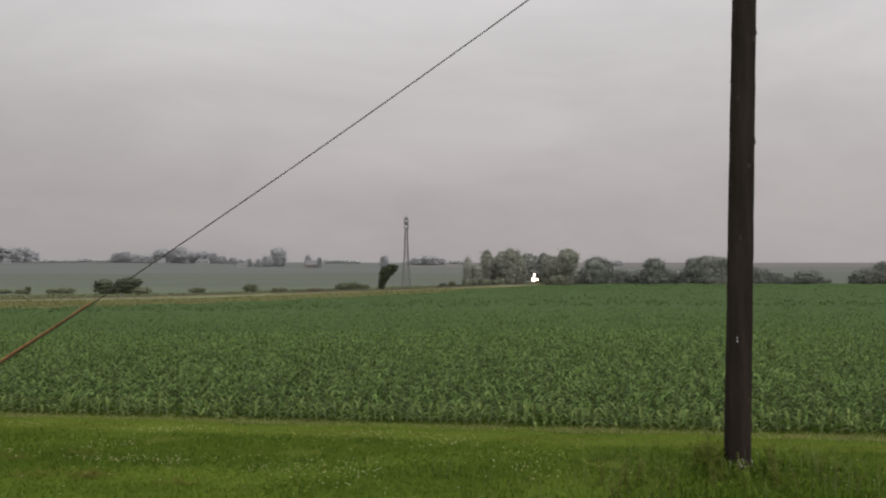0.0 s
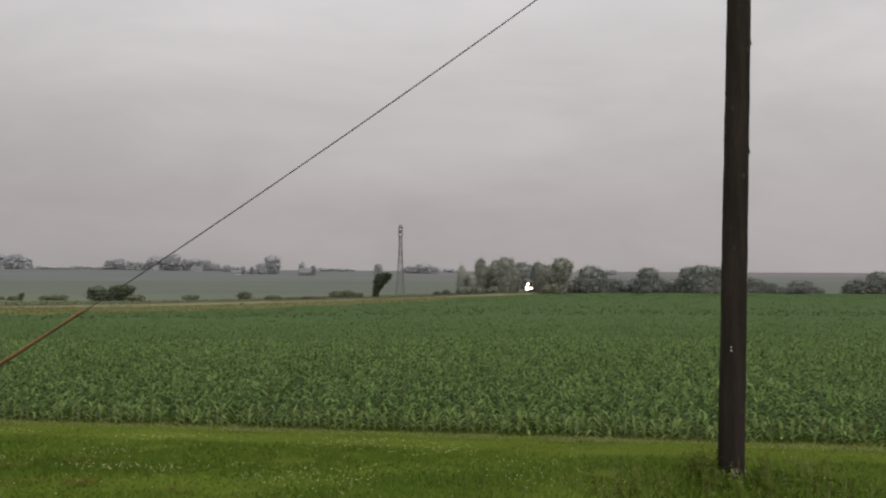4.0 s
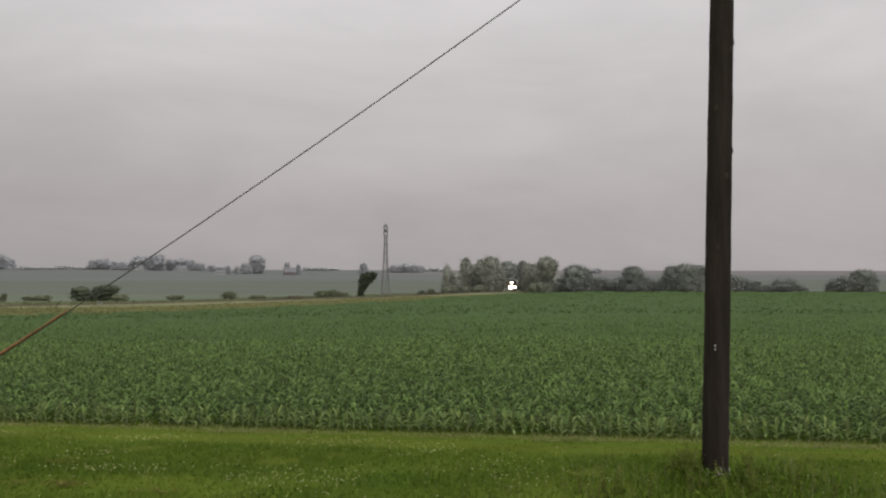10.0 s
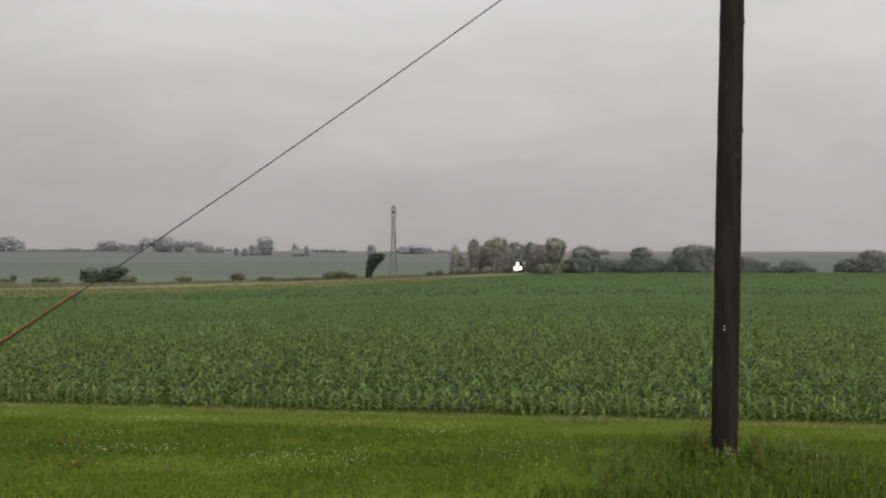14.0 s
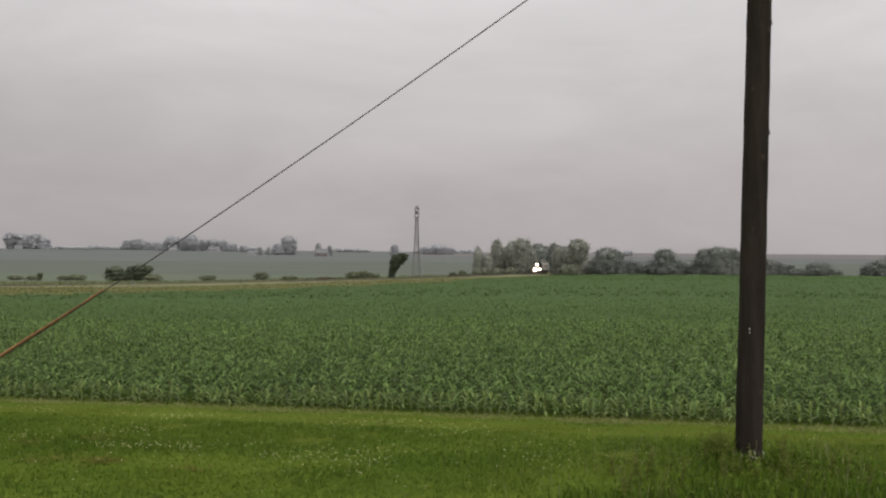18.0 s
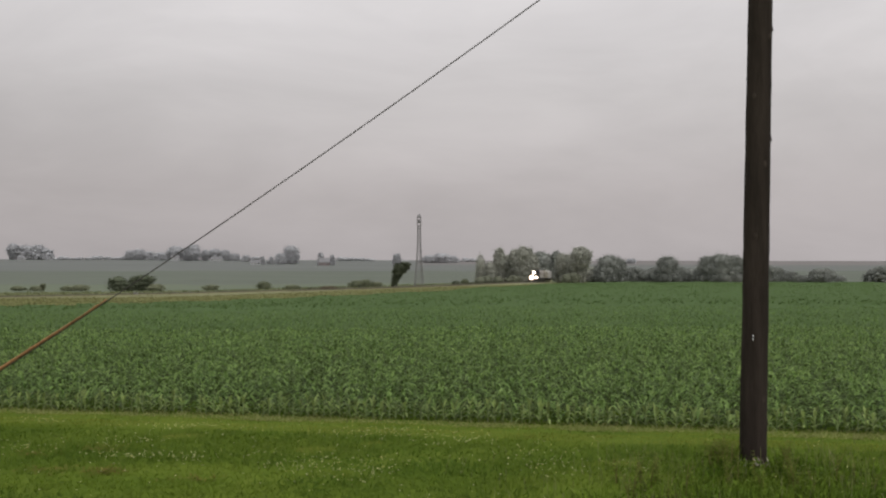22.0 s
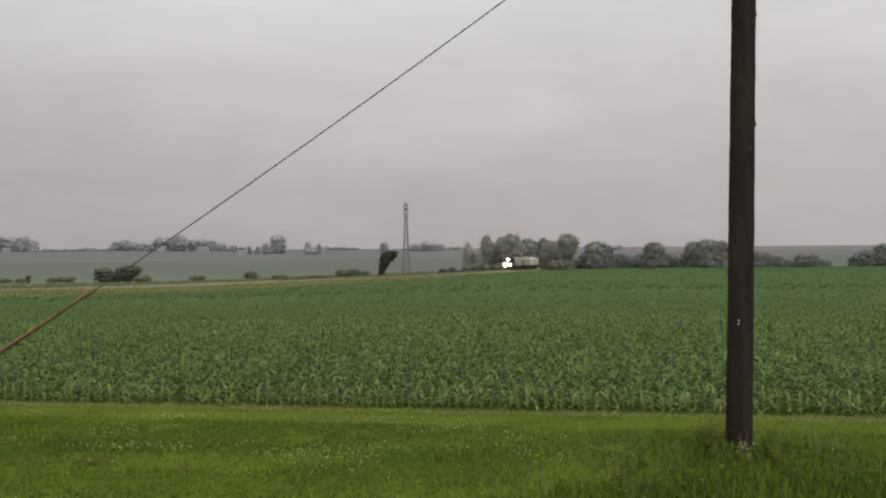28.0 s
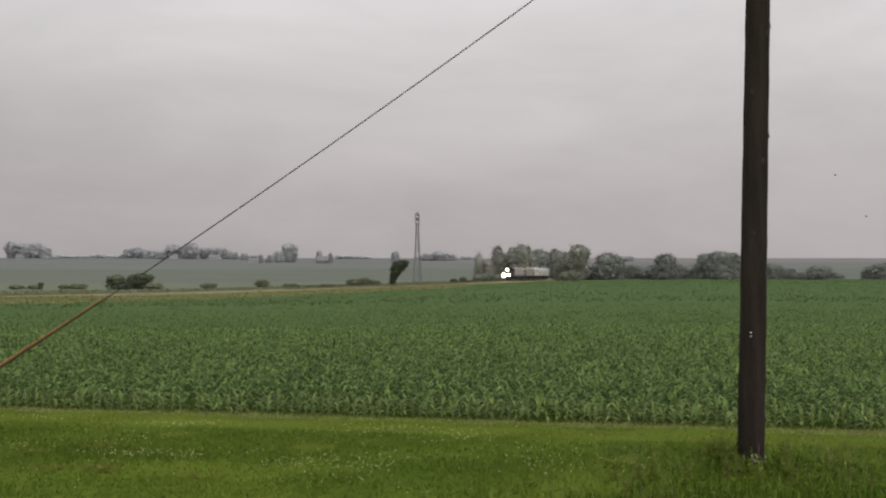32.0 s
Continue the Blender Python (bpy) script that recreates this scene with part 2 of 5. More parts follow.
HOPPERTAN = mat("tan_hopper_paint", (0.27, 0.245, 0.205), (0.37, 0.34, 0.29), 0.7, 0.65, fine=0.6)
FEATHER = mat("black_feather", (0.010, 0.010, 0.011), (0.022, 0.022, 0.024), 20, 0.6)
# Warm fringe of the lamps' glare, added as a glowing surface.
GLARERING = lamp_mat("glare_ring_glow", (1.0, 0.58, 0.28), 0.75)
HEADLAMP = lamp_mat("headlamp_glass", (1.0, 0.90, 0.74), 10.0)


# ---------------------------------------------------------------- mesh helpers
def mesh_np(name, verts, faces, material, more=None):
    """A mesh from arrays of corners and of faces with equally many corners; more: further faces of another kind."""
    verts, sets = np.asarray(verts, np.float32).reshape(-1, 3), [np.asarray(faces, np.int32)]
    if more is not None:
        sets.append(np.asarray(more, np.int32))
    sizes = np.concatenate([np.full(len(f), f.shape[1], np.int32) for f in sets])
    loops = np.concatenate([f.ravel() for f in sets])
    me = bpy.data.meshes.new(name)
    me.vertices.add(len(verts))
    me.vertices.foreach_set("co", verts.ravel())
    me.loops.add(len(loops))
    me.loops.foreach_set("vertex_index", loops)
    me.polygons.add(len(sizes))
    me.polygons.foreach_set("loop_start", np.concatenate([[0], np.cumsum(sizes)[:-1]]).astype(np.int32))
    me.update(calc_edges=True)
    me.materials.append(material)
    return me


def bm_mesh(name, bm, material, smooth=False):
    me = bpy.data.meshes.new(name)
    bmesh.ops.recalc_face_normals(bm, faces=bm.faces)
    if smooth:
        for f in bm.faces:
            f.smooth = True
    bm.to_mesh(me)
    bm.free()
    me.materials.append(material)
    return me


def part(name, bm, material, parent, label="", smooth=False):
    ob = new(name, bm if isinstance(bm, bpy.types.Mesh) else bm_mesh(name, bm, material, smooth))
    ob.parent = parent
    if label:
        ob["label"] = label
    return ob


def box(bm, x0, x1, y0, y1, z0, z1, bevel=0.0):
    r = bmesh.ops.create_cube(bm, size=1, matrix=Matrix.Translation(((x0 + x1) / 2, (y0 + y1) / 2, (z0 + z1) / 2)) @ Matrix.Diagonal((x1 - x0, y1 - y0, z1 - z0, 1)))
    if bevel:
        es = list({e for v in r["verts"] for e in v.link_edges})
        bmesh.ops.bevel(bm, geom=es, offset=bevel, segments=2, affect="EDGES")
    return bm


def rod(bm, a, b, r0, r1=None, sides=6):
    """A tapered round bar from a to b."""
    a, b = Vector(a), Vector(b)
    m = Matrix.Translation((a + b) / 2) @ (b - a).to_track_quat("Z", "Y").to_matrix().to_4x4()
    bmesh.ops.create_cone(bm, cap_ends=True, segments=sides, radius1=r0, radius2=r0 if r1 is None else r1, depth=(b - a).length, matrix=m)
    return bm


def tube(bm, points, radii, sides=8):
    """A round tube along a bent line."""
    rings = []
    for i, p in enumerate(points):
        p = Vector(p)
        d = Vector(points[min(i + 1, len(points) - 1)]) - Vector(points[max(i - 1, 0)])
        q = d.to_track_quat("Z", "Y")
        rings.append([bm.verts.new(p + q @ Vector((radii[i] * math.cos(2 * math.pi * k / sides), radii[i] * math.sin(2 * math.pi * k / sides), 0))) for k in range(sides)])
    for r, s in zip(rings, rings[1:]):
        for k in range(sides):
            bm.faces.new((r[k], r[(k + 1) % sides], s[(k + 1) % sides], s[k]))
    bm.faces.new(rings[0][::-1])
    bm.faces.new(rings[-1])
    return bm


def prism(bm, outline, x0, x1):
    """An outline in y and z, drawn out along x."""
    a = [bm.verts.new((x0, y, z)) for y, z in outline]
    b = [bm.verts.new((x1, y, z)) for y, z in outline]
    n = len(a)
    for k in range(n):
        bm.faces.new((a[k], a[(k + 1) % n], b[(k + 1) % n], b[k]))
    bm.faces.new(a[::-1])
    bm.faces.new(b)
    return bm


def thing(name, m, label, category, group="", kind=""):
    ob = new(name)
    ob.matrix_basis = m
    ob.empty_display_size = 0.1
    return tagged(ob, label, category, group, kind)


# ---------------------------------------------------------------- the lie of the land
Y_L = [-50, 17, 44, 88, 147, 220, 294, 440, 661, 1028, 1468, 1908, 2500, 5000]
Z_L = [0, 0, -0.75, -1.95, -3.4, -5.1, -6.1, -8.0, -9.8, -8.3, -2.2, 6.4, 5.0, 0.0]
Y_R = [-50, 17, 44, 88, 147, 220, 367, 514, 734, 1174, 1615, 2055, 2640, 5000]
Z_R = [0, 0, -0.6, -1.5, -2.6, -3.7, -5.6, -7.2, -9.0, -7.0, -1.0, 5.6, 4.0, 0.0]


def curve_of(ys, zs):
    """The profile on an even raster of the square root of the distance, smoothed."""
    s = np.linspace(0, 71, 1200)
    z = np.interp(s * s, ys, zs)
    k = np.hanning(41)
    return s, np.convolve(np.pad(z, 20, mode="edge"), k / k.sum(), mode="valid")


S_L, S_R = curve_of(Y_L, Z_L), curve_of(Y_R, Z_R)


def land(x, y):
    """The ground's height."""
    x, y = np.asarray(x, float), np.asarray(y, float)
    yy = np.maximum(y, 0.0)
    u = np.clip((x / np.maximum(yy, 37.0) + 0.272) / 0.327, 0, 1)
    u = u * u * (3 - 2 * u)
    r = np.sqrt(yy)
    return np.interp(r, *S_L) * (1 - u) + np.interp(r, *S_R) * u


def at(px, y, lift=0.0):
    """The place on the ground at a bearing (px from straight ahead, in units of the lens) and a distance ahead."""
    x = px / FOCAL * y
    return Vector((x, y, float(land(x, y)) + lift))


def corn_edge(x):
    """Where the lawn ends and the corn begins."""
    return 16.38 - 0.197 * x


# the railway: straight out of the trees, then a long bend to the viewer's side
SPEED = 4.0


def bearing(t):
    return 163.45 - 0.110 * t - 0.00713 * t * t - 0.001850 * t ** 3


_pts = [(bearing(0) / FOCAL * d, d) for d in np.linspace(1110, 526, 37)]
_pts += [(bearing(t) / FOCAL * (524 - SPEED * t), 524 - SPEED * t) for t in np.linspace(0, 32, 33)]
_x, _y = _pts[-1]
_head = math.atan2(_pts[-1][1] - _pts[-3][1], _pts[-1][0] - _pts[-3][0])
for _i in range(90):
    _head -= radians(0.45) if _i < 62 else 0.0
    _x, _y = _x + 5 * math.cos(_head), _y + 5 * math.sin(_head)
    _pts.append((_x, _y))
TRACK = np.array(_pts)
TRACK_S = np.concatenate([[0], np.cumsum(np.hypot(*np.diff(TRACK, axis=0).T))])
S_ZERO = TRACK_S[37]


def on_track(s):
    x, y = np.interp(s, TRACK_S, TRACK[:, 0]), np.interp(s, TRACK_S, TRACK[:, 1])
    z = np.interp(y, [88, 176, 242, 396, 524, 1115], [-3.2, -4.0, -4.5, -5.0, -6.8, -9.0])
    return np.array([x, y, z])


def track_y(x):
    """The railway's distance ahead at a place sideways, left of the bend."""
    order = np.argsort(TRACK[:, 0])
    return np.interp(x, TRACK[order, 0], TRACK[order, 1])


def field_end(x, y):
    """How far ahead the corn reaches at the bearing of x, y."""
    px = FOCAL * np.asarray(x, float) / np.maximum(y, 1.0)
    ragged = 1 + 0.035 * np.sin(0.047 * px) + 0.022 * np.sin(0.131 * px + 1.0)
    return ragged * np.interp(px, [-784, -600, -334, -100, 0, 100, 170, 220, 300, 800], [108, 130, 165, 198, 232, 330, 396, 455, 496, 506])


def in_field(x, y):
    """True where the corn grows."""
    return np.asarray(y) < field_end(x, y)


def spaced(a, b, first, grow, cap=1e9):
    v, step = [a], first
    while v[-1] < b:
        v.append(v[-1] + step)
        step = min(step * grow, cap)
    return v


def build_ground():
    xr = spaced(0, 4800, 1.0, 1.06, 260)
    xs = np.array([-v for v in xr[:0:-1]] + xr)
    ys = np.array([-v for v in spaced(0, 600, 4, 1.5)[:0:-1]] + spaced(0, 4900, 0.8, 1.028, 200))
    gx, gy = np.meshgrid(xs, ys)
    gz = land(gx, gy)
    rnd = np.random.RandomState(3)
    gz += np.where(gy > 500, rnd.normal(0, 0.12, gz.shape), 0)
    nx, ny = len(xs), len(ys)
    i = np.arange((nx - 1) * (ny - 1))
    a = i // (nx - 1) * nx + i % (nx - 1)
    faces = np.stack([a, a + 1, a + nx + 1, a + nx], 1)
    me = mesh_np("ground", np.stack([gx, gy, gz], -1), faces, LAWN)
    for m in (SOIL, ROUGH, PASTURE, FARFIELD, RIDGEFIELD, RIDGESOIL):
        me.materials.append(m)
    cx, cy = gx.ravel()[faces].mean(1), gy.ravel()[faces].mean(1)
    slot = np.zeros(len(faces), np.int32)
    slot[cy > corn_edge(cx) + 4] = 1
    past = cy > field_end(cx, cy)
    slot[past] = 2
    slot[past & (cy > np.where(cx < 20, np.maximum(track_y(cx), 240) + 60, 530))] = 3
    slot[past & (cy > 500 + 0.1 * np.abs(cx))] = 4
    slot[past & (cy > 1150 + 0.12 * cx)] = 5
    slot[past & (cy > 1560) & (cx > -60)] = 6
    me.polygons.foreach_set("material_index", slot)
    me.polygons.foreach_set("use_smooth", np.ones(len(faces), bool))
    return tagged(new("ground", me), "gently rolling farmland with lawn, crops and rough grass", "ground", kind="structure")


build_ground()


def build_field_edge():
    """The bare soil under the first rows, coloured dark for the shade there, with its straight edge against the lawn.
    """
    xs, ds = np.linspace(-40, 40, 81), np.linspace(0.32, 8, 12)
    gx, gd = np.meshgrid(xs, ds)
    gy = corn_edge(gx) + gd
    gz = land(gx, gy) + 0.012
    i = np.arange(80 * 11)
    a = i // 80 * 81 + i % 80
    me = mesh_np("field_soil", np.stack([gx, gy, gz], -1), np.stack([a, a + 1, a + 82, a + 81], 1), SOIL)
    tagged(new("field_soil", me), "soil under the first rows of corn, darkened for shade", "soil", kind="structure")


build_field_edge()


# ---------------------------------------------------------------- grass and crops
def blades(base, length, width, azimuth, lean, curl, stations=(0.0, 0.4, 0.75, 1.0), widths=(0.8, 1.0, 0.75, 0.08)):
    """Many bent leaves at once: corners and four-sided faces."""
    n, k = len(base), len(stations)
    st, wd = np.array(stations)[None, :], np.array(widths)[None, :]
    run = length[:, None] * st * np.cos(lean)[:, None]
    rise = length[:, None] * (st * np.sin(lean)[:, None] - curl[:, None] * st ** 2)
    run = run + length[:, None] * 0.25 * curl[:, None] * st ** 2
    ca, sa = np.cos(azimuth)[:, None], np.sin(azimuth)[:, None]
    half = width[:, None] * wd / 2
    mid = np.stack([base[:, 0:1] + run * ca, base[:, 1:2] + run * sa, base[:, 2:3] + rise], -1)
    side = np.stack([-sa * half, ca * half, np.zeros_like(half)], -1)
    v = np.stack([mid - side, mid + side], 2).reshape(-1, 3)
    off = (np.arange(n) * 2 * k)[:, None, None]
    j = (2 * np.arange(k - 1))[None, :, None]
    f = (off + j + np.array([0, 1, 3, 2])[None, None, :]).reshape(-1, 4)
    return v, f


def leaf_sheet(name, groups, material, label, category):
    vs, fs, o = [], [], 0
    for v, f in groups:
        vs.append(v)
        fs.append(f + o)
        o += len(v)
    return tagged(new(name, mesh_np(name, np.concatenate(vs), np.concatenate(fs), material)), label, category, kind="stuff")


def corn_leaves(x, y, height, leaves, rnd, stations, widths, wide=0.047):
    """The leaves of many corn plants that stand at x, y."""
    n = len(x)
    z = land(x, y)
    out = []
    turn = rnd.uniform(0, math.pi, n)
    for i in range(leaves):
        f = (i + 0.6) / leaves
        base = np.stack([x, y, z + height * (0.03 + 0.60 * f)], 1)
        length = height * rnd.uniform(0.38, 0.62, n) * (1.1 - 0.35 * f)
        az = turn + math.pi * i + rnd.normal(0, 0.35, n)
        lean = np.clip(rnd.normal(0.62 + 0.42 * f, 0.25, n), 0.2, 1.35)
        curl = rnd.uniform(0.5, 1.3, n) * (1.1 - 0.3 * f)
        out.append(blades(base, length, wide * rnd.uniform(0.75, 1.2, n), az, lean, curl, stations, widths))
    return out


def corn_rows(y0, y1, step, rnd, half=0.47):
    """Places of plants in rows beside the lawn's edge, from y0 to y1 ahead."""
    xs, ys = [], []
    r = 0.0
    while True:
        d = -0.08 + r * 0.76
        if 16.3 + d > y1 + 12:
            break
        reach = half * (16.3 + d) + 2
        x = np.arange(-reach, reach, step) + rnd.uniform(0, step)
        x = x + rnd.normal(0, 0.03, len(x))
        y = corn_edge(x) + d + rnd.normal(0, 0.04, len(x))
        keep = (y > y0) & (y <= y1) & (rnd.uniform(0, 1, len(x)) > 0.04)
        xs.append(x[keep])
        ys.append(y[keep])
        r += 1
    return np.concatenate(xs), np.concatenate(ys)


def build_corn():
    rnd = np.random.RandomState(11)
    full, fw = (0.0, 0.3, 0.65, 1.0), (0.55, 1.0, 0.8, 0.06)
    x, y = corn_rows(0, 46, 0.14, rnd)
    far = y > corn_edge(x) + 0.45
    x, y = x[far], y[far]
    h = rnd.normal(0.53, 0.06, len(x)) * np.clip(0.74 + 0.16 * (y - corn_edge(x)), 0.8, 1.0)
    leaf_sheet("corn_field", corn_leaves(x, y, h, 10, rnd, full, fw), CORNNEAR, "dense knee-high green corn in even rows", "corn field")
    x, y = corn_rows(46, 90, 0.25, rnd)
    h = rnd.normal(0.53, 0.05, len(x))
    leaf_sheet("corn_field", corn_leaves(x, y, h, 5, rnd, (0.0, 0.5, 1.0), (0.6, 1.0, 0.2), 0.07), CORNLEAF, "green corn rows across the middle of the field", "corn field")
    x, y = corn_rows(82, 200, 0.43, rnd)
    keep = rnd.uniform(0, 1, len(x)) < np.clip(np.minimum((y - 80) / 12, (170 - y) / 80), 0, 1)
    x, y = x[keep], y[keep]
    keep = in_field(x, y)
    x, y = x[keep], y[keep]
    h = rnd.normal(0.52, 0.05, len(x))
    leaf_sheet("corn_field", corn_leaves(x, y, h, 4, rnd, (0.0, 0.55, 1.0), (0.6, 1.0, 0.2), 0.10), CORNFAR, "green corn rows thinning into the distance", "corn field")
    # low weeds at the foot of the first rows
    n = 6000
    x = rnd.uniform(-9.5, 8.5, n)
    y = corn_edge(x) + rnd.uniform(0.02, 1.5, n)
    g = blades(np.stack([x, y, land(x, y)], 1), rnd.uniform(0.05, 0.14, n), rnd.uniform(0.012, 0.03, n), rnd.uniform(0, 6.3, n), rnd.uniform(0.6, 1.4, n), rnd.uniform(0.2, 0.7, n))
    leaf_sheet("field_weeds", [g], BLADEDARK, "low green weeds between the first corn plants", "weeds")
    # the far part: tufts over a closed leaf canopy
    m = 130000
    yy = np.sqrt(rnd.uniform(95 ** 2, 512 ** 2, m))
    xx = rnd.uniform(-0.47, 0.47, m) * yy
    ok = in_field(xx, yy)
    xx, yy = xx[ok], yy[ok]
    n = len(xx)
    zz = land(xx, yy) + 0.3
    groups = []
    for i in range(2):
        groups.append(blades(np.stack([xx, yy, zz], 1), rnd.uniform(0.35, 0.6, n), rnd.uniform(0.12, 0.25, n), rnd.uniform(0, 6.3, n), rnd.uniform(0.35, 0.95, n), rnd.uniform(0.2, 0.5, n), (0.0, 1.0), (1.0, 0.4)))
    leaf_sheet("corn_field", groups, CORNFAR, "far corn seen as a closed green canopy", "corn field")
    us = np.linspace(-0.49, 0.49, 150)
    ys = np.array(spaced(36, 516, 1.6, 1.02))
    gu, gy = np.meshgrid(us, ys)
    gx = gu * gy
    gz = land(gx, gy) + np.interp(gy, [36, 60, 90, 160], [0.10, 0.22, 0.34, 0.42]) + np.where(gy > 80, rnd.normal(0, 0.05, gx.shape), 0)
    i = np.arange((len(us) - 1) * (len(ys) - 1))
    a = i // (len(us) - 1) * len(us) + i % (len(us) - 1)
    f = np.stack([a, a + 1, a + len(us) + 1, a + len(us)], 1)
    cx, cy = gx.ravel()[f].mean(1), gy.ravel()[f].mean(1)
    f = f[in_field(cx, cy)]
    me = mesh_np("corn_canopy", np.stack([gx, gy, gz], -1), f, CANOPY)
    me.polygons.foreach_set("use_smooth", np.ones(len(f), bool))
    tagged(new("corn_canopy", me), "leaf canopy darkened for shade, low among the far corn rows", "corn field", kind="stuff")


build_corn()


def build_lawn():
    rnd = np.random.RandomState(21)
    n = 230000
    x, y = rnd.uniform(-9.5, 8.5, n), rnd.uniform(8.2, 18.5, n)
    d = corn_edge(x) - y
    keep = (d > -0.35) & (np.abs(x) < 0.46 * y + 0.6)
    x, y, d = x[keep], y[keep], d[keep]
    patch = np.array([noise.noise(Vector((a * 0.8, b * 1.1, 0.3))) for a, b in zip(x[::1], y[::1])])
    mown = (d < 1.5) | (patch > 0.42) & (d < 3.2)
    bare = ((x + 4.08) / 0.32) ** 2 + ((y - 12.33) / 0.22) ** 2 < 0.3 + 2.5 * patch + 0.8 * np.sin(11 * x + 5 * y)
    z = land(x, y)
    edge = d < 0.40 + 0.2 * patch
    wheel = ~edge & (np.abs(d - 0.68) < 0.13 + 0.1 * patch)

    def some(mask, lo, hi, wide, material, name, label, lean=(0.3, 1.15)):
        m = mask.sum()
        L = rnd.uniform(lo, hi, m) * (1 + 0.5 * patch[mask])
        g = blades(np.stack([x[mask], y[mask], z[mask] - 0.005], 1), L, rnd.uniform(0.6, 1.3, m) * wide, rnd.uniform(0, 6.3, m), rnd.uniform(*lean, m), rnd.uniform(0.1, 0.7, m), (0.0, 0.55, 1.0), (1.0, 0.8, 0.1))
        leaf_sheet(name, [g], material, label, "grass")

    lush = np.array([noise.noise(Vector((a * 0.22, b * 0.62, 4.1))) + 0.5 * noise.noise(Vector((a * 0.7, b * 1.6, 1.7))) for a, b in zip(x, y)]) + rnd.normal(0, 0.12, len(x)) + 0.62 * np.exp(-((d - 3.1) / 1.5) ** 2) > 0.16
    some(~mown & ~bare & ~lush & ~wheel, 0.04, 0.09, 0.010, BLADE, "lawn_grass", "uneven yellowish green lawn grass")
    some(~mown & ~bare & lush & ~wheel, 0.05, 0.12, 0.010, BLADEDARK, "lush_grass", "darker lush patches in the lawn")
    some(wheel, 0.02, 0.04, 0.010, BLADEDARK, "pressed_grass", "darker grass pressed into a wheel track")
    some(mown & ~bare & ~edge & ~wheel, 0.03, 0.07, 0.012, MOWN, "mown_grass", "pale yellowish mown grass along the corn", (0.35, 1.1))
    some(edge, 0.08, 0.14, 0.014, EDGEGRASS, "dry_grass", "pale dry grass in a thin line along the corn", (0.1, 0.7))
    some(bare, 0.02, 0.05, 0.010, DEADGRASS, "dead_grass", "small brown patch of dead grass in the lawn")
    # matted dead thatch lying over the grass in three small patches
    px, py = [], []
    for cx, cy, rx, ry, k in ((-4.02, 12.32, 0.20, 0.15, 130), (-4.62, 12.35, 0.34, 0.14, 60), (-4.5, 13.75, 0.34, 0.10, 80), (-5.3, 13.5, 0.26, 0.13, 60), (-2.9, 11.9, 0.30, 0.08, 40)):
        px.append(rnd.normal(cx, rx * 0.6, k))
        py.append(rnd.normal(cy, ry * 0.7, k))
    px, py = np.concatenate(px), np.concatenate(py)
    m = len(px)
    g = blades(np.stack([px, py, land(px, py) + rnd.uniform(0.0, 0.045, m)], 1), rnd.uniform(0.04, 0.10, m), rnd.uniform(0.008, 0.018, m), rnd.uniform(0, 6.3, m), rnd.uniform(-0.1, 0.4, m), rnd.uniform(0.0, 0.3, m))
    leaf_sheet("dead_thatch", [g], DEADGRASS, "matted brown dead grass lying on the lawn", "grass")
    # taller grass round the pole and on the near bank
    m = 46000
    x, y = rnd.uniform(-1.0, 6.8, m), rnd.uniform(8.4, 13.8, m)
    w = np.exp(-((x - 3.5) / 0.75) ** 2 - ((y - 12.4) / 0.7) ** 2) + 0.9 * np.exp(-((x - 3.4) / 1.5) ** 2 - ((y - 10.4) / 1.1) ** 2)
    w = w + 0.25 * (y < 10.8) * (x > 1.0)
    keep = rnd.uniform(0, 1, m) < w
    x, y, w = x[keep], y[keep], np.clip(w[keep], 0, 1)
    m = len(x)
    L = rnd.uniform(0.12, 0.32, m) * (0.45 + 0.6 * w) * np.where((np.abs(x - 3.46) < 0.2) & (y > 11.6), 0.35, 1.0)
    g = blades(np.stack([x, y, land(x, y)], 1), L, rnd.uniform(0.008, 0.019, m), rnd.uniform(0, 6.3, m), rnd.uniform(0.8, 1.5, m), rnd.uniform(0.05, 0.5, m))
    leaf_sheet("tall_grass", [g], TALLBLADE, "tall unmown grass round the pole's foot", "grass")
    m = 900
    x, y = np.concatenate([rnd.normal(2.9, 0.55, m // 2), rnd.normal(3.9, 0.6, m // 2)]), rnd.uniform(10.2, 12.5, m)
    g = blades(np.stack([x, y, land(x, y) + rnd.uniform(0.02, 0.2, m)], 1), rnd.uniform(0.05, 0.11, m), rnd.uniform(0.014, 0.028, m), rnd.uniform(0, 6.3, m), rnd.uniform(0.2, 1.1, m), rnd.uniform(0.2, 0.7, m))
    leaf_sheet("broadleaf_weeds", [g], TALLBLADE, "broad-leaved weeds in the tall grass by the pole", "weeds")
    m = 620
    x, y = np.concatenate([rnd.normal(3.0, 1.7, 260), rnd.normal(4.4, 0.45, 220), rnd.normal(2.2, 0.5, 140)]), rnd.uniform(9.4, 13.2, m)
    L = rnd.uniform(0.18, 0.36, m)
    g = blades(np.stack([x, y, land(x, y)], 1), L, np.full(m, 0.004), rnd.uniform(0, 6.3, m), rnd.uniform(1.2, 1.55, m), rnd.uniform(0.0, 0.3, m), widths=(0.6, 0.6, 1.3, 0.9))
    leaf_sheet("seed_stalks", [g], STRAW, "thin straw-coloured seed stalks in the tall grass", "grass")


build_lawn()


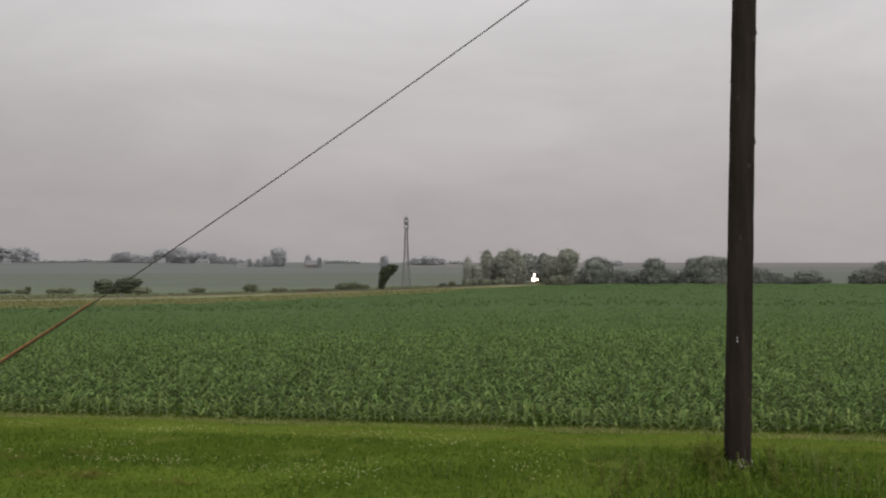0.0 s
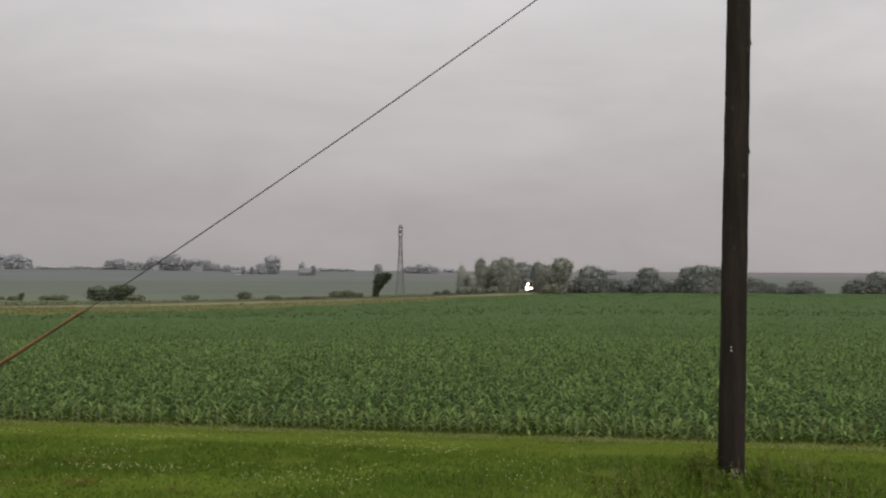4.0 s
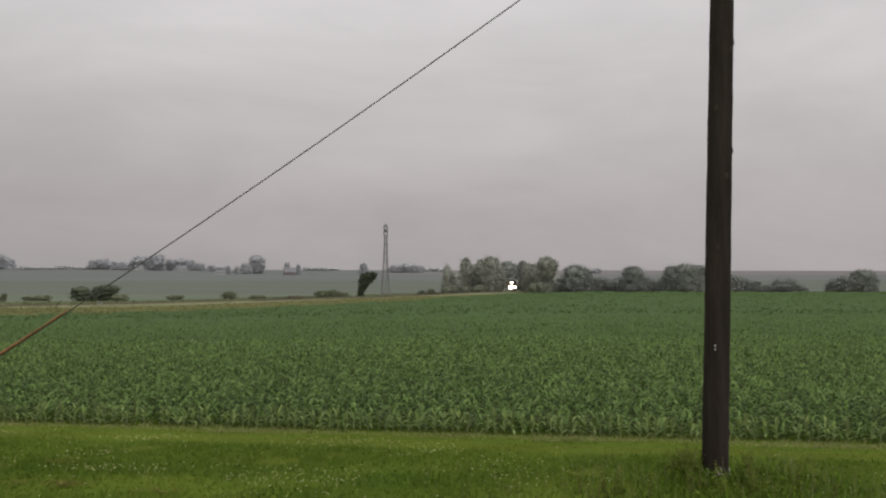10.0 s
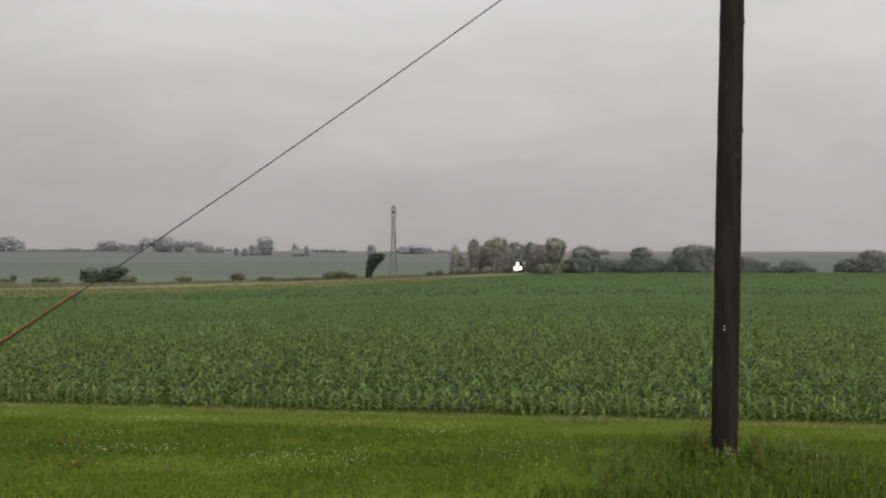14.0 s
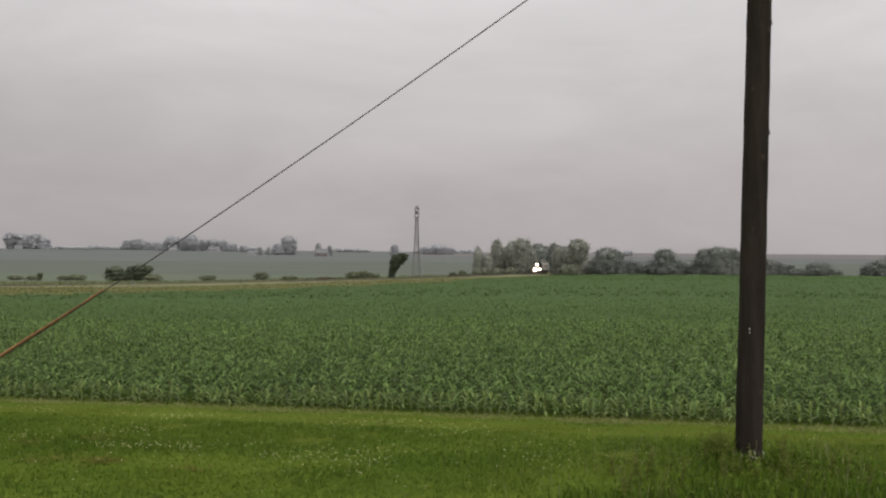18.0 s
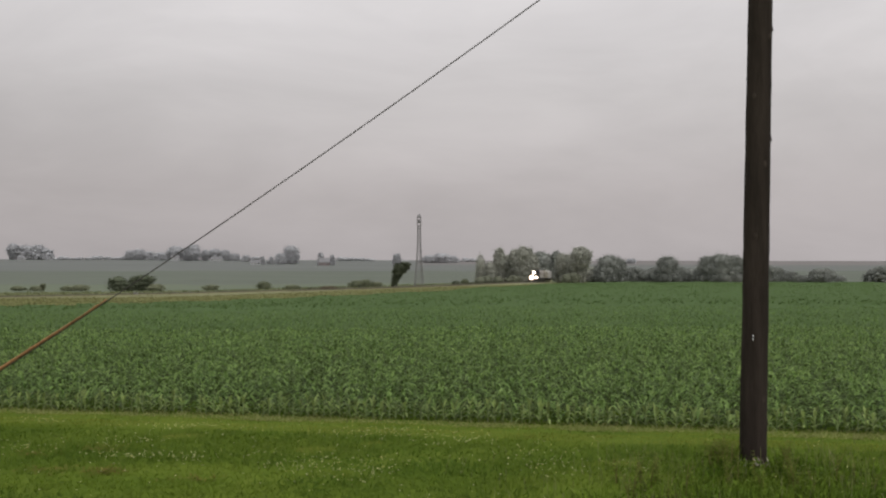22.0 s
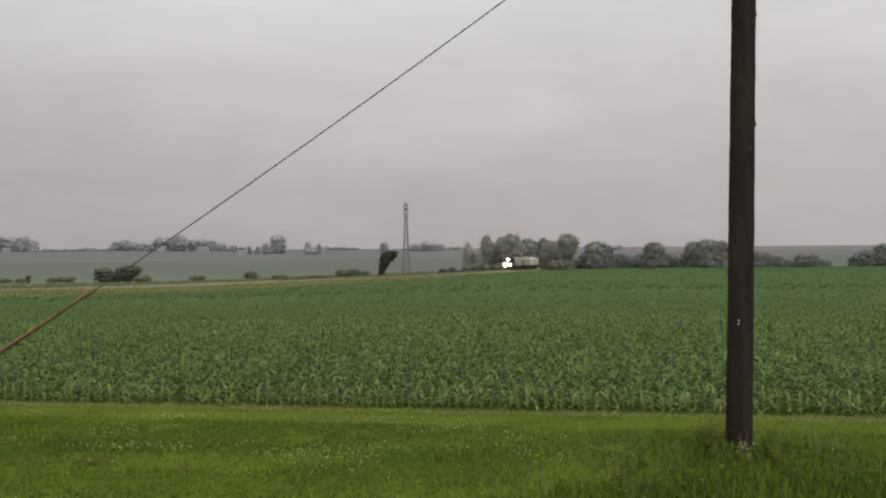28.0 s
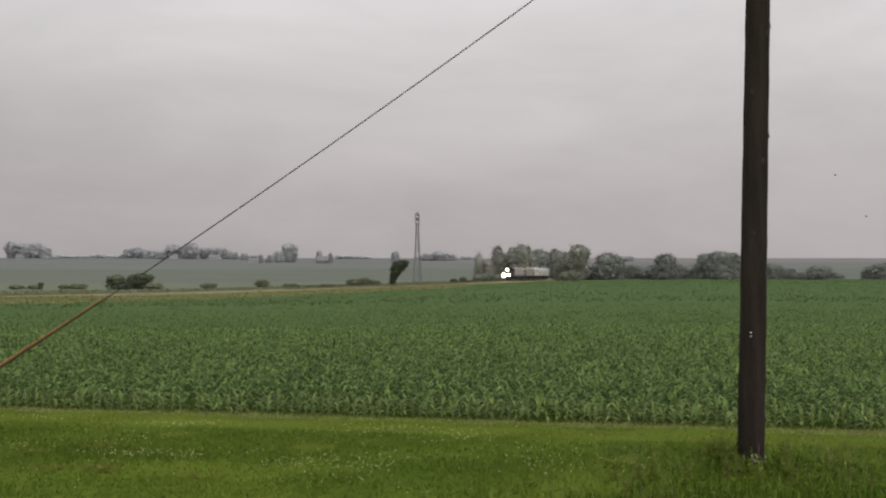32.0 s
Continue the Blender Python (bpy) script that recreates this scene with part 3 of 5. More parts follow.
def weed_plant(seed):
    """A leafy roadside weed: a few stems, each with its leaves in pairs."""
    rnd = np.random.RandomState(seed)
    t = thing("weed_plant", Matrix.Identity(4), "leafy green roadside weed among the tall grass", "weed", "weeds round the pole")
    for k in range(4):
        a, lean, tall = rnd.uniform(0, 6.3), rnd.uniform(0.05, 0.35), rnd.uniform(0.20, 0.36)
        line = [Vector((math.cos(a) * lean * tall * f * f, math.sin(a) * lean * tall * f * f, tall * f - 0.03 * (f == 0))) for f in (0, 0.35, 0.7, 1.0)]
        bm = bmesh.new()
        tube(bm, line, [0.005, 0.004, 0.003, 0.002], 5)
        stem = part("stem", bm, WEEDSTEM, t)
        n = 9
        f = np.linspace(0.2, 1.0, n)
        base = np.array([line[0].lerp(line[3], float(q)) for q in f])
        v, q = blades(base, rnd.uniform(0.06, 0.11, n) * (1.15 - 0.45 * f), rnd.uniform(0.022, 0.036, n), rnd.uniform(0, 6.3, n), rnd.uniform(0.2, 0.9, n), rnd.uniform(0.2, 0.7, n), (0.0, 0.3, 0.65, 1.0), (0.35, 1.0, 0.8, 0.08))
        part("leaves", mesh_np("leaves", v, q, WEEDLEAF), WEEDLEAF, stem)
    return t


def build_weeds():
    rnd = random.Random(41)
    kinds = [weed_plant(60 + i) for i in range(4)]
    spots = [(3.10 + rnd.gauss(0, 0.13), 12.75 + rnd.gauss(0, 0.18)) for _ in range(12)] + [(3.72 + rnd.gauss(0, 0.10), 12.5 + rnd.gauss(0, 0.15)) for _ in range(4)]
    spots += [(rnd.uniform(1.6, 4.6), rnd.uniform(10.4, 12.0)) for _ in range(22)]
    for i, (x, y) in enumerate(spots):
        m = Matrix.Translation((x, y, float(land(x, y)))) @ Matrix.Rotation(rnd.uniform(0, 6.28), 4, "Z")
        if i < len(kinds):
            kinds[i].matrix_basis = m
        else:
            copy_thing(kinds[i % len(kinds)], m)
    # pale dead leaves curled against the pole's foot
    rn = np.random.RandomState(6)
    n = 12
    x, y = rn.uniform(3.30, 3.64, n), rn.uniform(12.52, 12.64, n)
    g = blades(np.stack([x, y, land(x, y) + 0.04], 1), rn.uniform(0.07, 0.16, n), rn.uniform(0.012, 0.022, n), rn.uniform(0, 6.3, n), rn.uniform(0.7, 1.4, n), rn.uniform(0.1, 0.6, n))
    leaf_sheet("dry_leaves", [g], DRYLEAF, "pale dead leaves curled against the pole's foot", "leaves")


build_weeds()


def build_flowers():
    """Clover heads and a few yellow flowers, in loose drifts over the lawn."""
    rnd = np.random.RandomState(5)
    v0, f0 = ico_ball(1)
    # drifts: across, ahead, half-width, half-depth, heads
    drifts = ((-3.9, 15.5, 0.5, 0.22, 70), (-4.2, 14.2, 0.32, 0.22, 46), (-3.95, 13.1, 0.34, 0.18, 60), (-3.2, 12.9, 0.26, 0.3, 34), (-6.2, 16.1, 0.3, 0.2, 26), (-5.5, 13.7, 0.26, 0.3, 26), (-1.05, 14.9, 0.7, 0.35, 90),
              (0.0, 14.4, 0.42, 0.25, 40), (-1.55, 12.4, 0.3, 0.5, 60), (-0.85, 12.25, 0.3, 0.45, 46), (1.0, 12.8, 0.42, 0.7, 60), (-1.95, 12.5, 0.2, 0.3, 26), (2.05, 12.4, 0.25, 0.2, 16), (4.19, 10.85, 0.06, 0.12, 16))
    for name, count, share, size, material, label in (("clover_flowers", 380, 1.0, 0.0072, PETAL, "scattered white clover heads in the lawn"), ("yellow_flowers", 130, 0.25, 0.0068, YELLOW, "a few small yellow flowers in the lawn")):
        x, y = rnd.uniform(-8, 7.5, count), rnd.uniform(9.6, 16.5, count)
        xs, ys = [x], [y]
        for cx, cy, rx, ry, k in drifts:
            k = int(k * share)
            xs.append(rnd.normal(cx, rx * 0.8, k))
            ys.append(rnd.normal(cy, ry * 0.8, k))
        x, y = np.concatenate(xs), np.concatenate(ys)
        keep = corn_edge(x) - y > 0.9
        x, y = x[keep], y[keep]
        n = len(x)
        c = np.stack([x, y, land(x, y) + rnd.uniform(0.05, 0.10, n)], 1)
        s = size * rnd.uniform(0.5, 1.3, n)
        v = (c[:, None, :] + v0[None] * s[:, None, None] * np.array([1, 1, 0.8])).reshape(-1, 3)
        f = (f0[None] + (np.arange(n) * len(v0))[:, None, None]).reshape(-1, 3)
        tagged(new(name, mesh_np(name, v, f, material)), label, "flower", kind="stuff")


def ico_ball(steps):
    bm = bmesh.new()
    bmesh.ops.create_icosphere(bm, subdivisions=steps, radius=1)
    v, f = np.array([v.co[:] for v in bm.verts]), np.array([[v.index for v in f.verts] for f in bm.faces])
    bm.free()
    return v, f


build_flowers()


def build_strip():
    """The dry rough grass between the corn and the railway, and the weeds behind it, as tufts."""
    rnd = np.random.RandomState(8)
    for name, material, count, span, tall, label in (("railside_grass", ROUGHTUFT, 36000, (0.0, 1.0), (0.2, 0.45), "pale dry grass between the corn and the railway"), ("railside_weeds", WEEDTUFT, 17000, (1.03, 1.4), (0.25, 0.7), "greener weeds behind the railway")):
        px = rnd.uniform(-900, 230, count)
        u = px / FOCAL
        ya = field_end(u * 100, np.full(count, 100.0))
        yb = np.interp(px, RAIL_PX, RAIL_Y)
        f = span[0] + (span[1] - span[0]) * rnd.uniform(0, 1, count) ** (0.8 if span[1] <= 1 else 1.3)
        y = ya + (yb + np.where(px < -60, 1.6, -2.2) - ya) * f if span[1] <= 1 else (yb + 2.6) * (1 + (f - 1.03))
        x = u * y
        z = np.maximum(land(x, y), np.interp(yb, [88, 176, 242, 396, 524, 1115], [-3.2, -4.0, -4.5, -5.0, -6.8, -9.0]) - 0.42 - 0.66 * np.maximum(0.8 * np.abs(yb - y) - 1.9, 0)) - 0.05
        g = [blades(np.stack([x, y, z], 1), rnd.uniform(*tall, count), rnd.uniform(0.2, 0.5, count), rnd.uniform(0, 6.3, count), rnd.uniform(0.5, 1.2, count), rnd.uniform(0.1, 0.4, count), (0.0, 0.6, 1.0), (1.0, 0.8, 0.2))]
        leaf_sheet(name, g, material, label, "grass")


_b = FOCAL * TRACK[:, 0] / TRACK[:, 1]
_o = np.argsort(_b[37:]) + 37
RAIL_PX, RAIL_Y = _b[_o], TRACK[_o, 1]
ROUGHTUFT = mat("dry_tuft", (0.172, 0.181, 0.076), (0.254, 0.250, 0.114), 0.05, 0.9, island=0.10, spec=0.05, thin=0.45)
WEEDTUFT = mat("weed_tuft", (0.135, 0.160, 0.075), (0.190, 0.206, 0.100), 0.05, 0.9, island=0.12, spec=0.1, thin=0.4)
build_strip()


# ---------------------------------------------------------------- trees and bushes
def leaf_cloud(blobs, count, size, rnd, core=0.80):
    """Leaf clumps as small bent cards, scattered loosely through the outer part of many blobs (centre, radii)."""
    vol = np.array([b[1][0] * b[1][1] * b[1][2] for b in blobs]) ** 0.67
    pick = rnd.choice(len(blobs), count, p=vol / vol.sum())
    c = np.array([b[0] for b in blobs])[pick]
    r = np.array([b[1] for b in blobs])[pick]
    d = rnd.normal(0, 1, (count, 3))
    d /= np.linalg.norm(d, axis=1)[:, None]
    k = 0.76 + 0.36 * np.sqrt(rnd.uniform(0, 1, count))
    k = k + np.where(rnd.uniform(0, 1, count) < 0.16, rnd.uniform(0, 0.5, count), 0)
    base = c + d * r * k[:, None]
    s = size * rnd.uniform(0.6, 1.5, count)[:, None]
    face = d + rnd.normal(0, 0.45, (count, 3))
    face /= np.linalg.norm(face, axis=1)[:, None]
    u = np.cross(face, rnd.normal(0, 1, (count, 3)))
    u /= np.linalg.norm(u, axis=1)[:, None]
    w = np.cross(face, u)
    cup = face * s * 0.22
    v = np.stack([base - u * s * 0.75 - cup, base - w * s * 0.5 + cup, base + u * s * 0.75 - cup, base + w * s * 0.5 + cup], 1).reshape(-1, 3)
    leaves = v, np.arange(4 * count).reshape(-1, 4)
    # dense inner foliage, lumpy
    vs, fs, o = [leaves[0]], [], len(leaves[0])
    widest = max(r[0] for _, r in blobs)
    for c, r in blobs:
        ball, tris = ICO[r[0] > 0.6 * widest]
        lump = core * (1 + 0.36 * np.array([noise.noise(Vector(v) * 2.2 + Vector(c)) for v in ball]))
        vs.append(np.array(c) + ball * np.array(r) * lump[:, None])
        fs.append(tris + o)
        o += len(ball)
    return np.concatenate(vs), leaves[1], np.concatenate(fs)


ICO = {False: ico_ball(1), True: ico_ball(2)}
# crown outlines: height within the crown and half-width, both as shares
SHAPES = {
    "full": ((0, 0.62), (0.15, 0.85), (0.45, 1.0), (0.72, 0.86), (0.92, 0.48), (1, 0.16)),
    "spire": ((0, 0.8), (0.3, 1.0), (0.6, 0.80), (0.82, 0.58), (0.94, 0.46), (1, 0.24)),
    "crested": ((0, 0.42), (0.32, 0.42), (0.44, 0.60), (0.58, 1.0), (0.80, 1.0), (0.94, 0.66), (1, 0.25)),
    "dome": ((0, 0.94), (0.3, 1.0), (0.6, 0.92), (0.84, 0.74), (0.96, 0.50), (1, 0.25)),
    "mound": ((0, 0.66), (0.22, 0.98), (0.5, 1.0), (0.76, 0.74), (0.93, 0.42), (1, 0.18)),
    "parasol": ((0, 0.46), (0.20, 0.58), (0.40, 0.84), (0.66, 0.92), (0.86, 0.62), (1, 0.26)),
    "fan": ((0, 0.26), (0.2, 0.36), (0.45, 0.56), (0.72, 0.95), (0.90, 1.0), (1, 0.55)),
}


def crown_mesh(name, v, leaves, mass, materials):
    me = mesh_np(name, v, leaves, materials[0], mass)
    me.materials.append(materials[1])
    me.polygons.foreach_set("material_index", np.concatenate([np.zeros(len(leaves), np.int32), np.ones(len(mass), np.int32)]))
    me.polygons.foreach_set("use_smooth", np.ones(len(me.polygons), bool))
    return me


def clumps_of(shape, low, high, w, lean, h, count, rnd, fill=4, small=1.0):
    """Leaf clumps inside a crown's outline, with fuller ones along its axis."""
    outline = SHAPES[shape]
    fs, ws = [p[0] for p in outline], [p[1] for p in outline]
    tall, cloud = high - low, []
    for i in range(count):
        f = (i + rnd.uniform(0.1, 0.9)) / count
        half = w * np.interp(f, fs, ws)
        r = min(w * rnd.uniform(0.12, 0.27) * small, 0.75 * half + 0.05 * w)
        rz = min(r * rnd.uniform(0.6, 0.95), 0.16 * tall)
        q, a = max(half - 0.75 * r, 0.0) * math.sqrt(rnd.uniform(0.25, 1.35)), i * 2.4 + rnd.uniform(-0.6, 0.6)
        z = low + f * tall
        z = min(max(z, low + 0.5 * rz), high - 0.9 * rz)
        cloud.append(((lean * z * z / h + q * math.cos(a), q * math.sin(a), z), (r, r, rz)))
    for i in range(fill):
        f = (i + 0.5) / fill * 0.84 + 0.02
        half = w * np.interp(f, fs, ws)
        z = low + f * tall
        cloud.append(((lean * z * z / h + rnd.normal(0, 0.06 * w), rnd.normal(0, 0.06 * w), z), (0.90 * half, 0.90 * half, 0.86 * tall / fill)))
    return cloud


def tree(name, foot, height, width, material, label, seed, category="tree", clear=0.18, lean=0.0, clumps=34, dense=1.0, leaf=None, shape="full", group="", fill=4, small=1.0):
    """A tapered trunk with limbs under a crown of many leaf clumps with an uneven outline."""
    rnd = np.random.RandomState(seed)
    t = thing(name, Matrix.Translation(foot), label, category, group)
    h, w = height, width / 2
    bm = bmesh.new()
    tr = max(0.1, 0.020 * h)
    bend = [(lean * h * f * f + rnd.normal(0, 0.010 * h), rnd.normal(0, 0.010 * h), h * f - 0.15 * (f == 0)) for f in (0, 0.2, 0.42, 0.62, 0.82)]
    tube(bm, bend, [tr * 1.35, tr, tr * 0.8, tr * 0.5, tr * 0.15], 7)
    clumps = int(1.8 * clumps)
    cloud = clumps_of(shape, clear * h, h, w, lean, h, clumps, rnd, fill, small)
    for i in range(0, clumps, 7):
        c = Vector(cloud[i][0])
        s = Vector(bend[1 + (3 * i // clumps)])
        if c.z > s.z:
            tube(bm, [s, s.lerp(c, 0.55) + Vector((0, 0, -0.02 * h)), c], [tr * 0.45, tr * 0.3, tr * 0.1], 5)
    part("trunk", bm, BARK, t)
    size = leaf or max(0.22, 0.026 * h)
    count = int(dense * min(5600, 500 + 7.0 * (w * h * 2) / (size * size)))
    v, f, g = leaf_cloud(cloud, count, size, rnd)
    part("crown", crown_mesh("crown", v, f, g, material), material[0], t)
    return t


def bush(foot, height, width, material, label, seed, dense=1.0, name="bush", group="", shape="mound", lean=0.0):
    rnd = np.random.RandomState(seed)
    t = thing(name, Matrix.Translation(foot), label, "bush", group)
    bm = bmesh.new()
    for i in range(5):
        a = i * 1.26 + rnd.uniform(0, 1)
        rod(bm, (0, 0, -0.1), (0.3 * width * math.cos(a), 0.3 * width * math.sin(a), height * rnd.uniform(0.5, 0.75)), 0.05, 0.02, 5)
    part("stems", bm, BARK, t)
    cloud = clumps_of(shape, 0.05 * height, height, width / 2, lean, height, 22, rnd, 3)
    v, f, g = leaf_cloud(cloud, int(800 * dense), max(0.16, height * 0.075), rnd)
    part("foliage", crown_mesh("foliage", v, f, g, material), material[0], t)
    return t


def build_trees():
    # the grove on both sides of the gap that the railway comes through
    G = "tall deciduous tree in the grove by the railway, paled for haze"
    for i, (px, d, h, w, clear, shape) in enumerate(((60, 474, 9.0, 6.5, 0.04, "full"), (77, 479, 15.4, 6.6, 0.04, "full"), (92, 487, 12.4, 9, 0.03, "full"), (104, 481, 14.6, 8.5, 0.03, "full"), (120, 473, 15.9, 8.6, 0.03, "full"), (134, 480, 13.0, 7.5, 0.03, "full"),
                                                     (131, 492, 15.6, 5.0, 0.03, "full"), (177, 600, 16.4, 8.5, 0.03, "full"), (187, 490, 13.4, 6.6, 0.03, "full"), (196, 505, 13.2, 7.5, 0.03, "full"), (207, 493, 11.4, 7, 0.03, "full"), (160, 763, 17.0, 16, 0.03, "dome"), (148, 822, 19.0, 16, 0.03, "dome"))):
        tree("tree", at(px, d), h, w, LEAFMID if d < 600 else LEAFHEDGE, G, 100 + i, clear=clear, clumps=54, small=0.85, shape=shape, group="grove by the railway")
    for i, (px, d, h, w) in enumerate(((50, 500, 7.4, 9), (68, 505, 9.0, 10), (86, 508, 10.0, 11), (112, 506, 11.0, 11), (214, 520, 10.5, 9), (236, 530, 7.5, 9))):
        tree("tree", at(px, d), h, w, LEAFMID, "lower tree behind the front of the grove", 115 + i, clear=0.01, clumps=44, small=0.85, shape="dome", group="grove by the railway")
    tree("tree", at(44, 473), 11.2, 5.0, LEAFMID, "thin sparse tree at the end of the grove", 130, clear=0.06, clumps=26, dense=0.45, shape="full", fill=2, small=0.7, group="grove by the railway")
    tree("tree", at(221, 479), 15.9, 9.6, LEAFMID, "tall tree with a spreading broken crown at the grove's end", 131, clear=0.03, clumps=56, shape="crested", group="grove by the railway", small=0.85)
    for i, (px, d, h, w) in enumerate(((42, 455, 2.6, 5), (54, 458, 3.2, 6), (75, 458, 2.8, 5), (100, 461, 3.2, 7), (198, 470, 4, 6), (210, 470, 4.5, 6))):
        bush(at(px, d), h, w, LEAFUNDER, "low shrub at the foot of the grove", 150 + i, 1.2, group="shrubs below the grove")
    # the hedge of round trees past the corn
    for i, (px, d, h, w) in enumerate(((254, 530, 9.8, 9), (271, 522, 11.8, 14), (288, 528, 10.6, 9), (312, 536, 8.6, 10), (330, 540, 6.4, 9), (346, 540, 6.6, 8), (359, 532, 9.0, 7), (374, 524, 11.4, 12.5), (393, 532, 8.4, 8),
                                      (411, 538, 6.8, 10), (428, 536, 7.6, 8), (446, 526, 11.6, 12), (468, 520, 12.4, 14), (490, 526, 11.8, 14), (512, 534, 9.0, 10), (548, 528, 9.8, 12), (566, 534, 8.8, 9), (588, 538, 6.6, 10), (611, 544, 4.2, 9),
                                      (645, 530, 8.0, 14), (672, 544, 4.0, 8), (738, 530, 7.6, 11), (757, 526, 9.4, 14), (784, 524, 10.0, 15))):
        tree("tree", at(px, d), h * (1.08 if h >= 10 else 0.82), w, LEAFHEDGE, "rounded tree in the long hedge past the corn, paled for haze", 200 + i, clear=0.01, clumps=44, dense=1.7, leaf=0.36, shape="dome", group="hedge past the corn", fill=3, small=0.8)
    # lower bushes that close the hedge between the round trees
    rnd = random.Random(77)
    px = 233
    while px < 640:
        h = rnd.uniform(5.6, 7.6) if px < 520 else rnd.uniform(3.0, 4.8)
        bush(at(px, 549 + rnd.uniform(-5, 5)), h, rnd.uniform(10, 14), LEAFHEDGE, "tall bush in the hedge past the corn, paled for haze", int(1500 + px), 3.0, group="bushes in the hedge")
        px += rnd.uniform(12, 19)
    # the dark leaning tree and the bushes along the railway
    tree("tree", at(-109, 346), 8.0, 5.2, LEAFDARK, "dark ivy-clad tree leaning over, wider at its top", 300, clear=0.05, lean=0.44, clumps=34, dense=1.3, leaf=0.34, shape="fan", fill=6)
    for i, (px, d, h, w, m, shape, lean, label) in enumerate((
            (-599, 326, 4.4, 7.4, LEAFDARK, "mound", 0, "dark rounded bush beside the railway"), (-560, 332, 4.8, 9.0, LEAFDARK, "parasol", 0.2, "dark bush with a spreading flat top beside the railway"), (-576, 329, 2.6, 4.5, LEAFDARK, "mound", 0, "low dark bush between two larger ones"),
            (-533, 327, 2.2, 6.5, LEAFBUSH, "mound", 0, "low green shrub beside the dark bush"), (-690, 330, 1.6, 5, LEAFBUSH, "mound", 0, "low green shrub on the railway bank"), (-668, 335, 1.8, 7, LEAFBUSH, "mound", 0, "low green shrub on the railway bank"),
            (-744, 326, 1.5, 5, LEAFBUSH, "mound", 0, "low green shrub on the railway bank"), (-733, 326, 2.2, 1.8, LEAFBUSH, "fan", 0, "narrow green shrub on the railway bank"), (-778, 332, 1.4, 5, LEAFBUSH, "mound", 0, "low green shrub on the railway bank"),
            (-435, 352, 1.7, 6, LEAFBUSH, "mound", 0, "low green shrub on the railway bank"), (-340, 360, 2.5, 6.0, LEAFSHRUB, "mound", 0, "rounded dark green shrub on the railway bank"), (-176, 367, 2.3, 6, LEAFSHRUB, "mound", 0, "long low shrub on the railway bank"),
            (-160, 370, 2.5, 6, LEAFSHRUB, "mound", 0, "long low shrub on the railway bank"), (-142, 372, 1.7, 5, LEAFBUSH, "mound", 0, "low green shrub on the railway bank"), (-290, 349, 1.3, 6, LEAFBUSH, "mound", 0, "low green shrub on the railway bank"),
            (0, 385, 1.6, 3.4, LEAFDARK, "mound", 0, "small dark shrub beside the railway"), (16, 390, 2.2, 3.4, LEAFSHRUB, "full", 0, "small shrub beside the railway"), (30, 385, 0.9, 2.4, LEAFDARK, "mound", 0, "small dark shrub beside the railway"),
            (-478, 262, 0.6, 1.4, LEAFDARK, "mound", 0, "low dark weeds beside the railway"), (-380, 285, 0.6, 4.5, LEAFSHRUB, "mound", 0, "low dark weeds beside the railway"), (-325, 296, 0.5, 3.0, LEAFBUSH, "mound", 0, "low green weeds beside the railway"), (-252, 318, 0.8, 4.0, LEAFSHRUB, "mound", 0, "low dark weeds beside the railway"),
            (-226, 322, 1.0, 6.0, DRYHEAP, "mound", 0, "heap of brown dead brush beside the railway"), (-196, 330, 0.6, 3.0, LEAFSHRUB, "mound", 0, "low dark weeds beside the railway"), (-170, 338, 0.7, 1.3, LEAFDARK, "mound", 0, "small dark weed clump beside the railway"), (-60, 366, 0.7, 4.0, LEAFBUSH, "mound", 0, "low green weeds beside the railway"),
            (44, 372, 0.7, 2.0, LEAFDARK, "mound", 0, "small dark weed clump beside the railway"))):
        bush(at(px, d), h, w, m, label, 320 + i, 1.0, group="bushes along the railway", shape=shape, lean=lean)
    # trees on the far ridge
    F = "rounded tree on the ridge, paled for haze"
    for i, (px, d, h, w, shape) in enumerate(((-787, 1864, 27, 24, "parasol"), (-764, 1872, 24, 34, "dome"), (-744, 1879, 25, 32, "dome"), (-728, 1879, 19, 26, "dome"), (-578, 1864, 16, 22, "dome"), (-562, 1864, 18, 24, "full"), (-545, 1864, 14, 26, "dome"), (-524, 1830, 13, 26, "dome"),
                                             (-498, 1806, 23, 34, "parasol"), (-466, 1791, 26, 28, "full"), (-474, 1796, 20, 24, "dome"), (-445, 1806, 18, 14, "full"), (-428, 1806, 19, 26, "parasol"), (-410, 1806, 17, 24, "dome"), (-392, 1791, 12, 18, "dome"), (-372, 1732, 10, 16, "dome"), (-343, 1527, 11, 8, "dome"), (-327, 1527, 11, 7, "dome"),
                                             (-292, 1585, 26, 25, "full"), (-311, 1556, 15, 17, "dome"), (-239, 1483, 17, 11, "spire"), (-219, 1497, 14, 9, "spire"), (-104, 1497, 16, 13, "dome"), (-45, 1732, 12, 28, "dome"), (-25, 1732, 15, 32, "dome"), (-8, 1747, 11, 26, "dome"), (310, 1690, 8, 16, "dome"))):
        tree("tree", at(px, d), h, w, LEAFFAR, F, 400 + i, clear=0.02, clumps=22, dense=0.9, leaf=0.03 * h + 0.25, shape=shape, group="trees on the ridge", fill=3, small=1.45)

    # a low broken hedgerow along the skyline
    rnd = random.Random(31)
    for a, b in ((-724, -560), (-392, -350), (-205, -150), (-60, 45)):
        px = a
        while px < b:
            bush(at(px, 1880 + rnd.uniform(-15, 15)), rnd.uniform(3.5, 7.0), rnd.uniform(14, 24), LEAFFAR, "low bush in the hedgerow on the skyline, paled for haze", int(900 + px), 0.5, group="hedgerow on the skyline")
            px += rnd.uniform(8, 14)


build_trees()


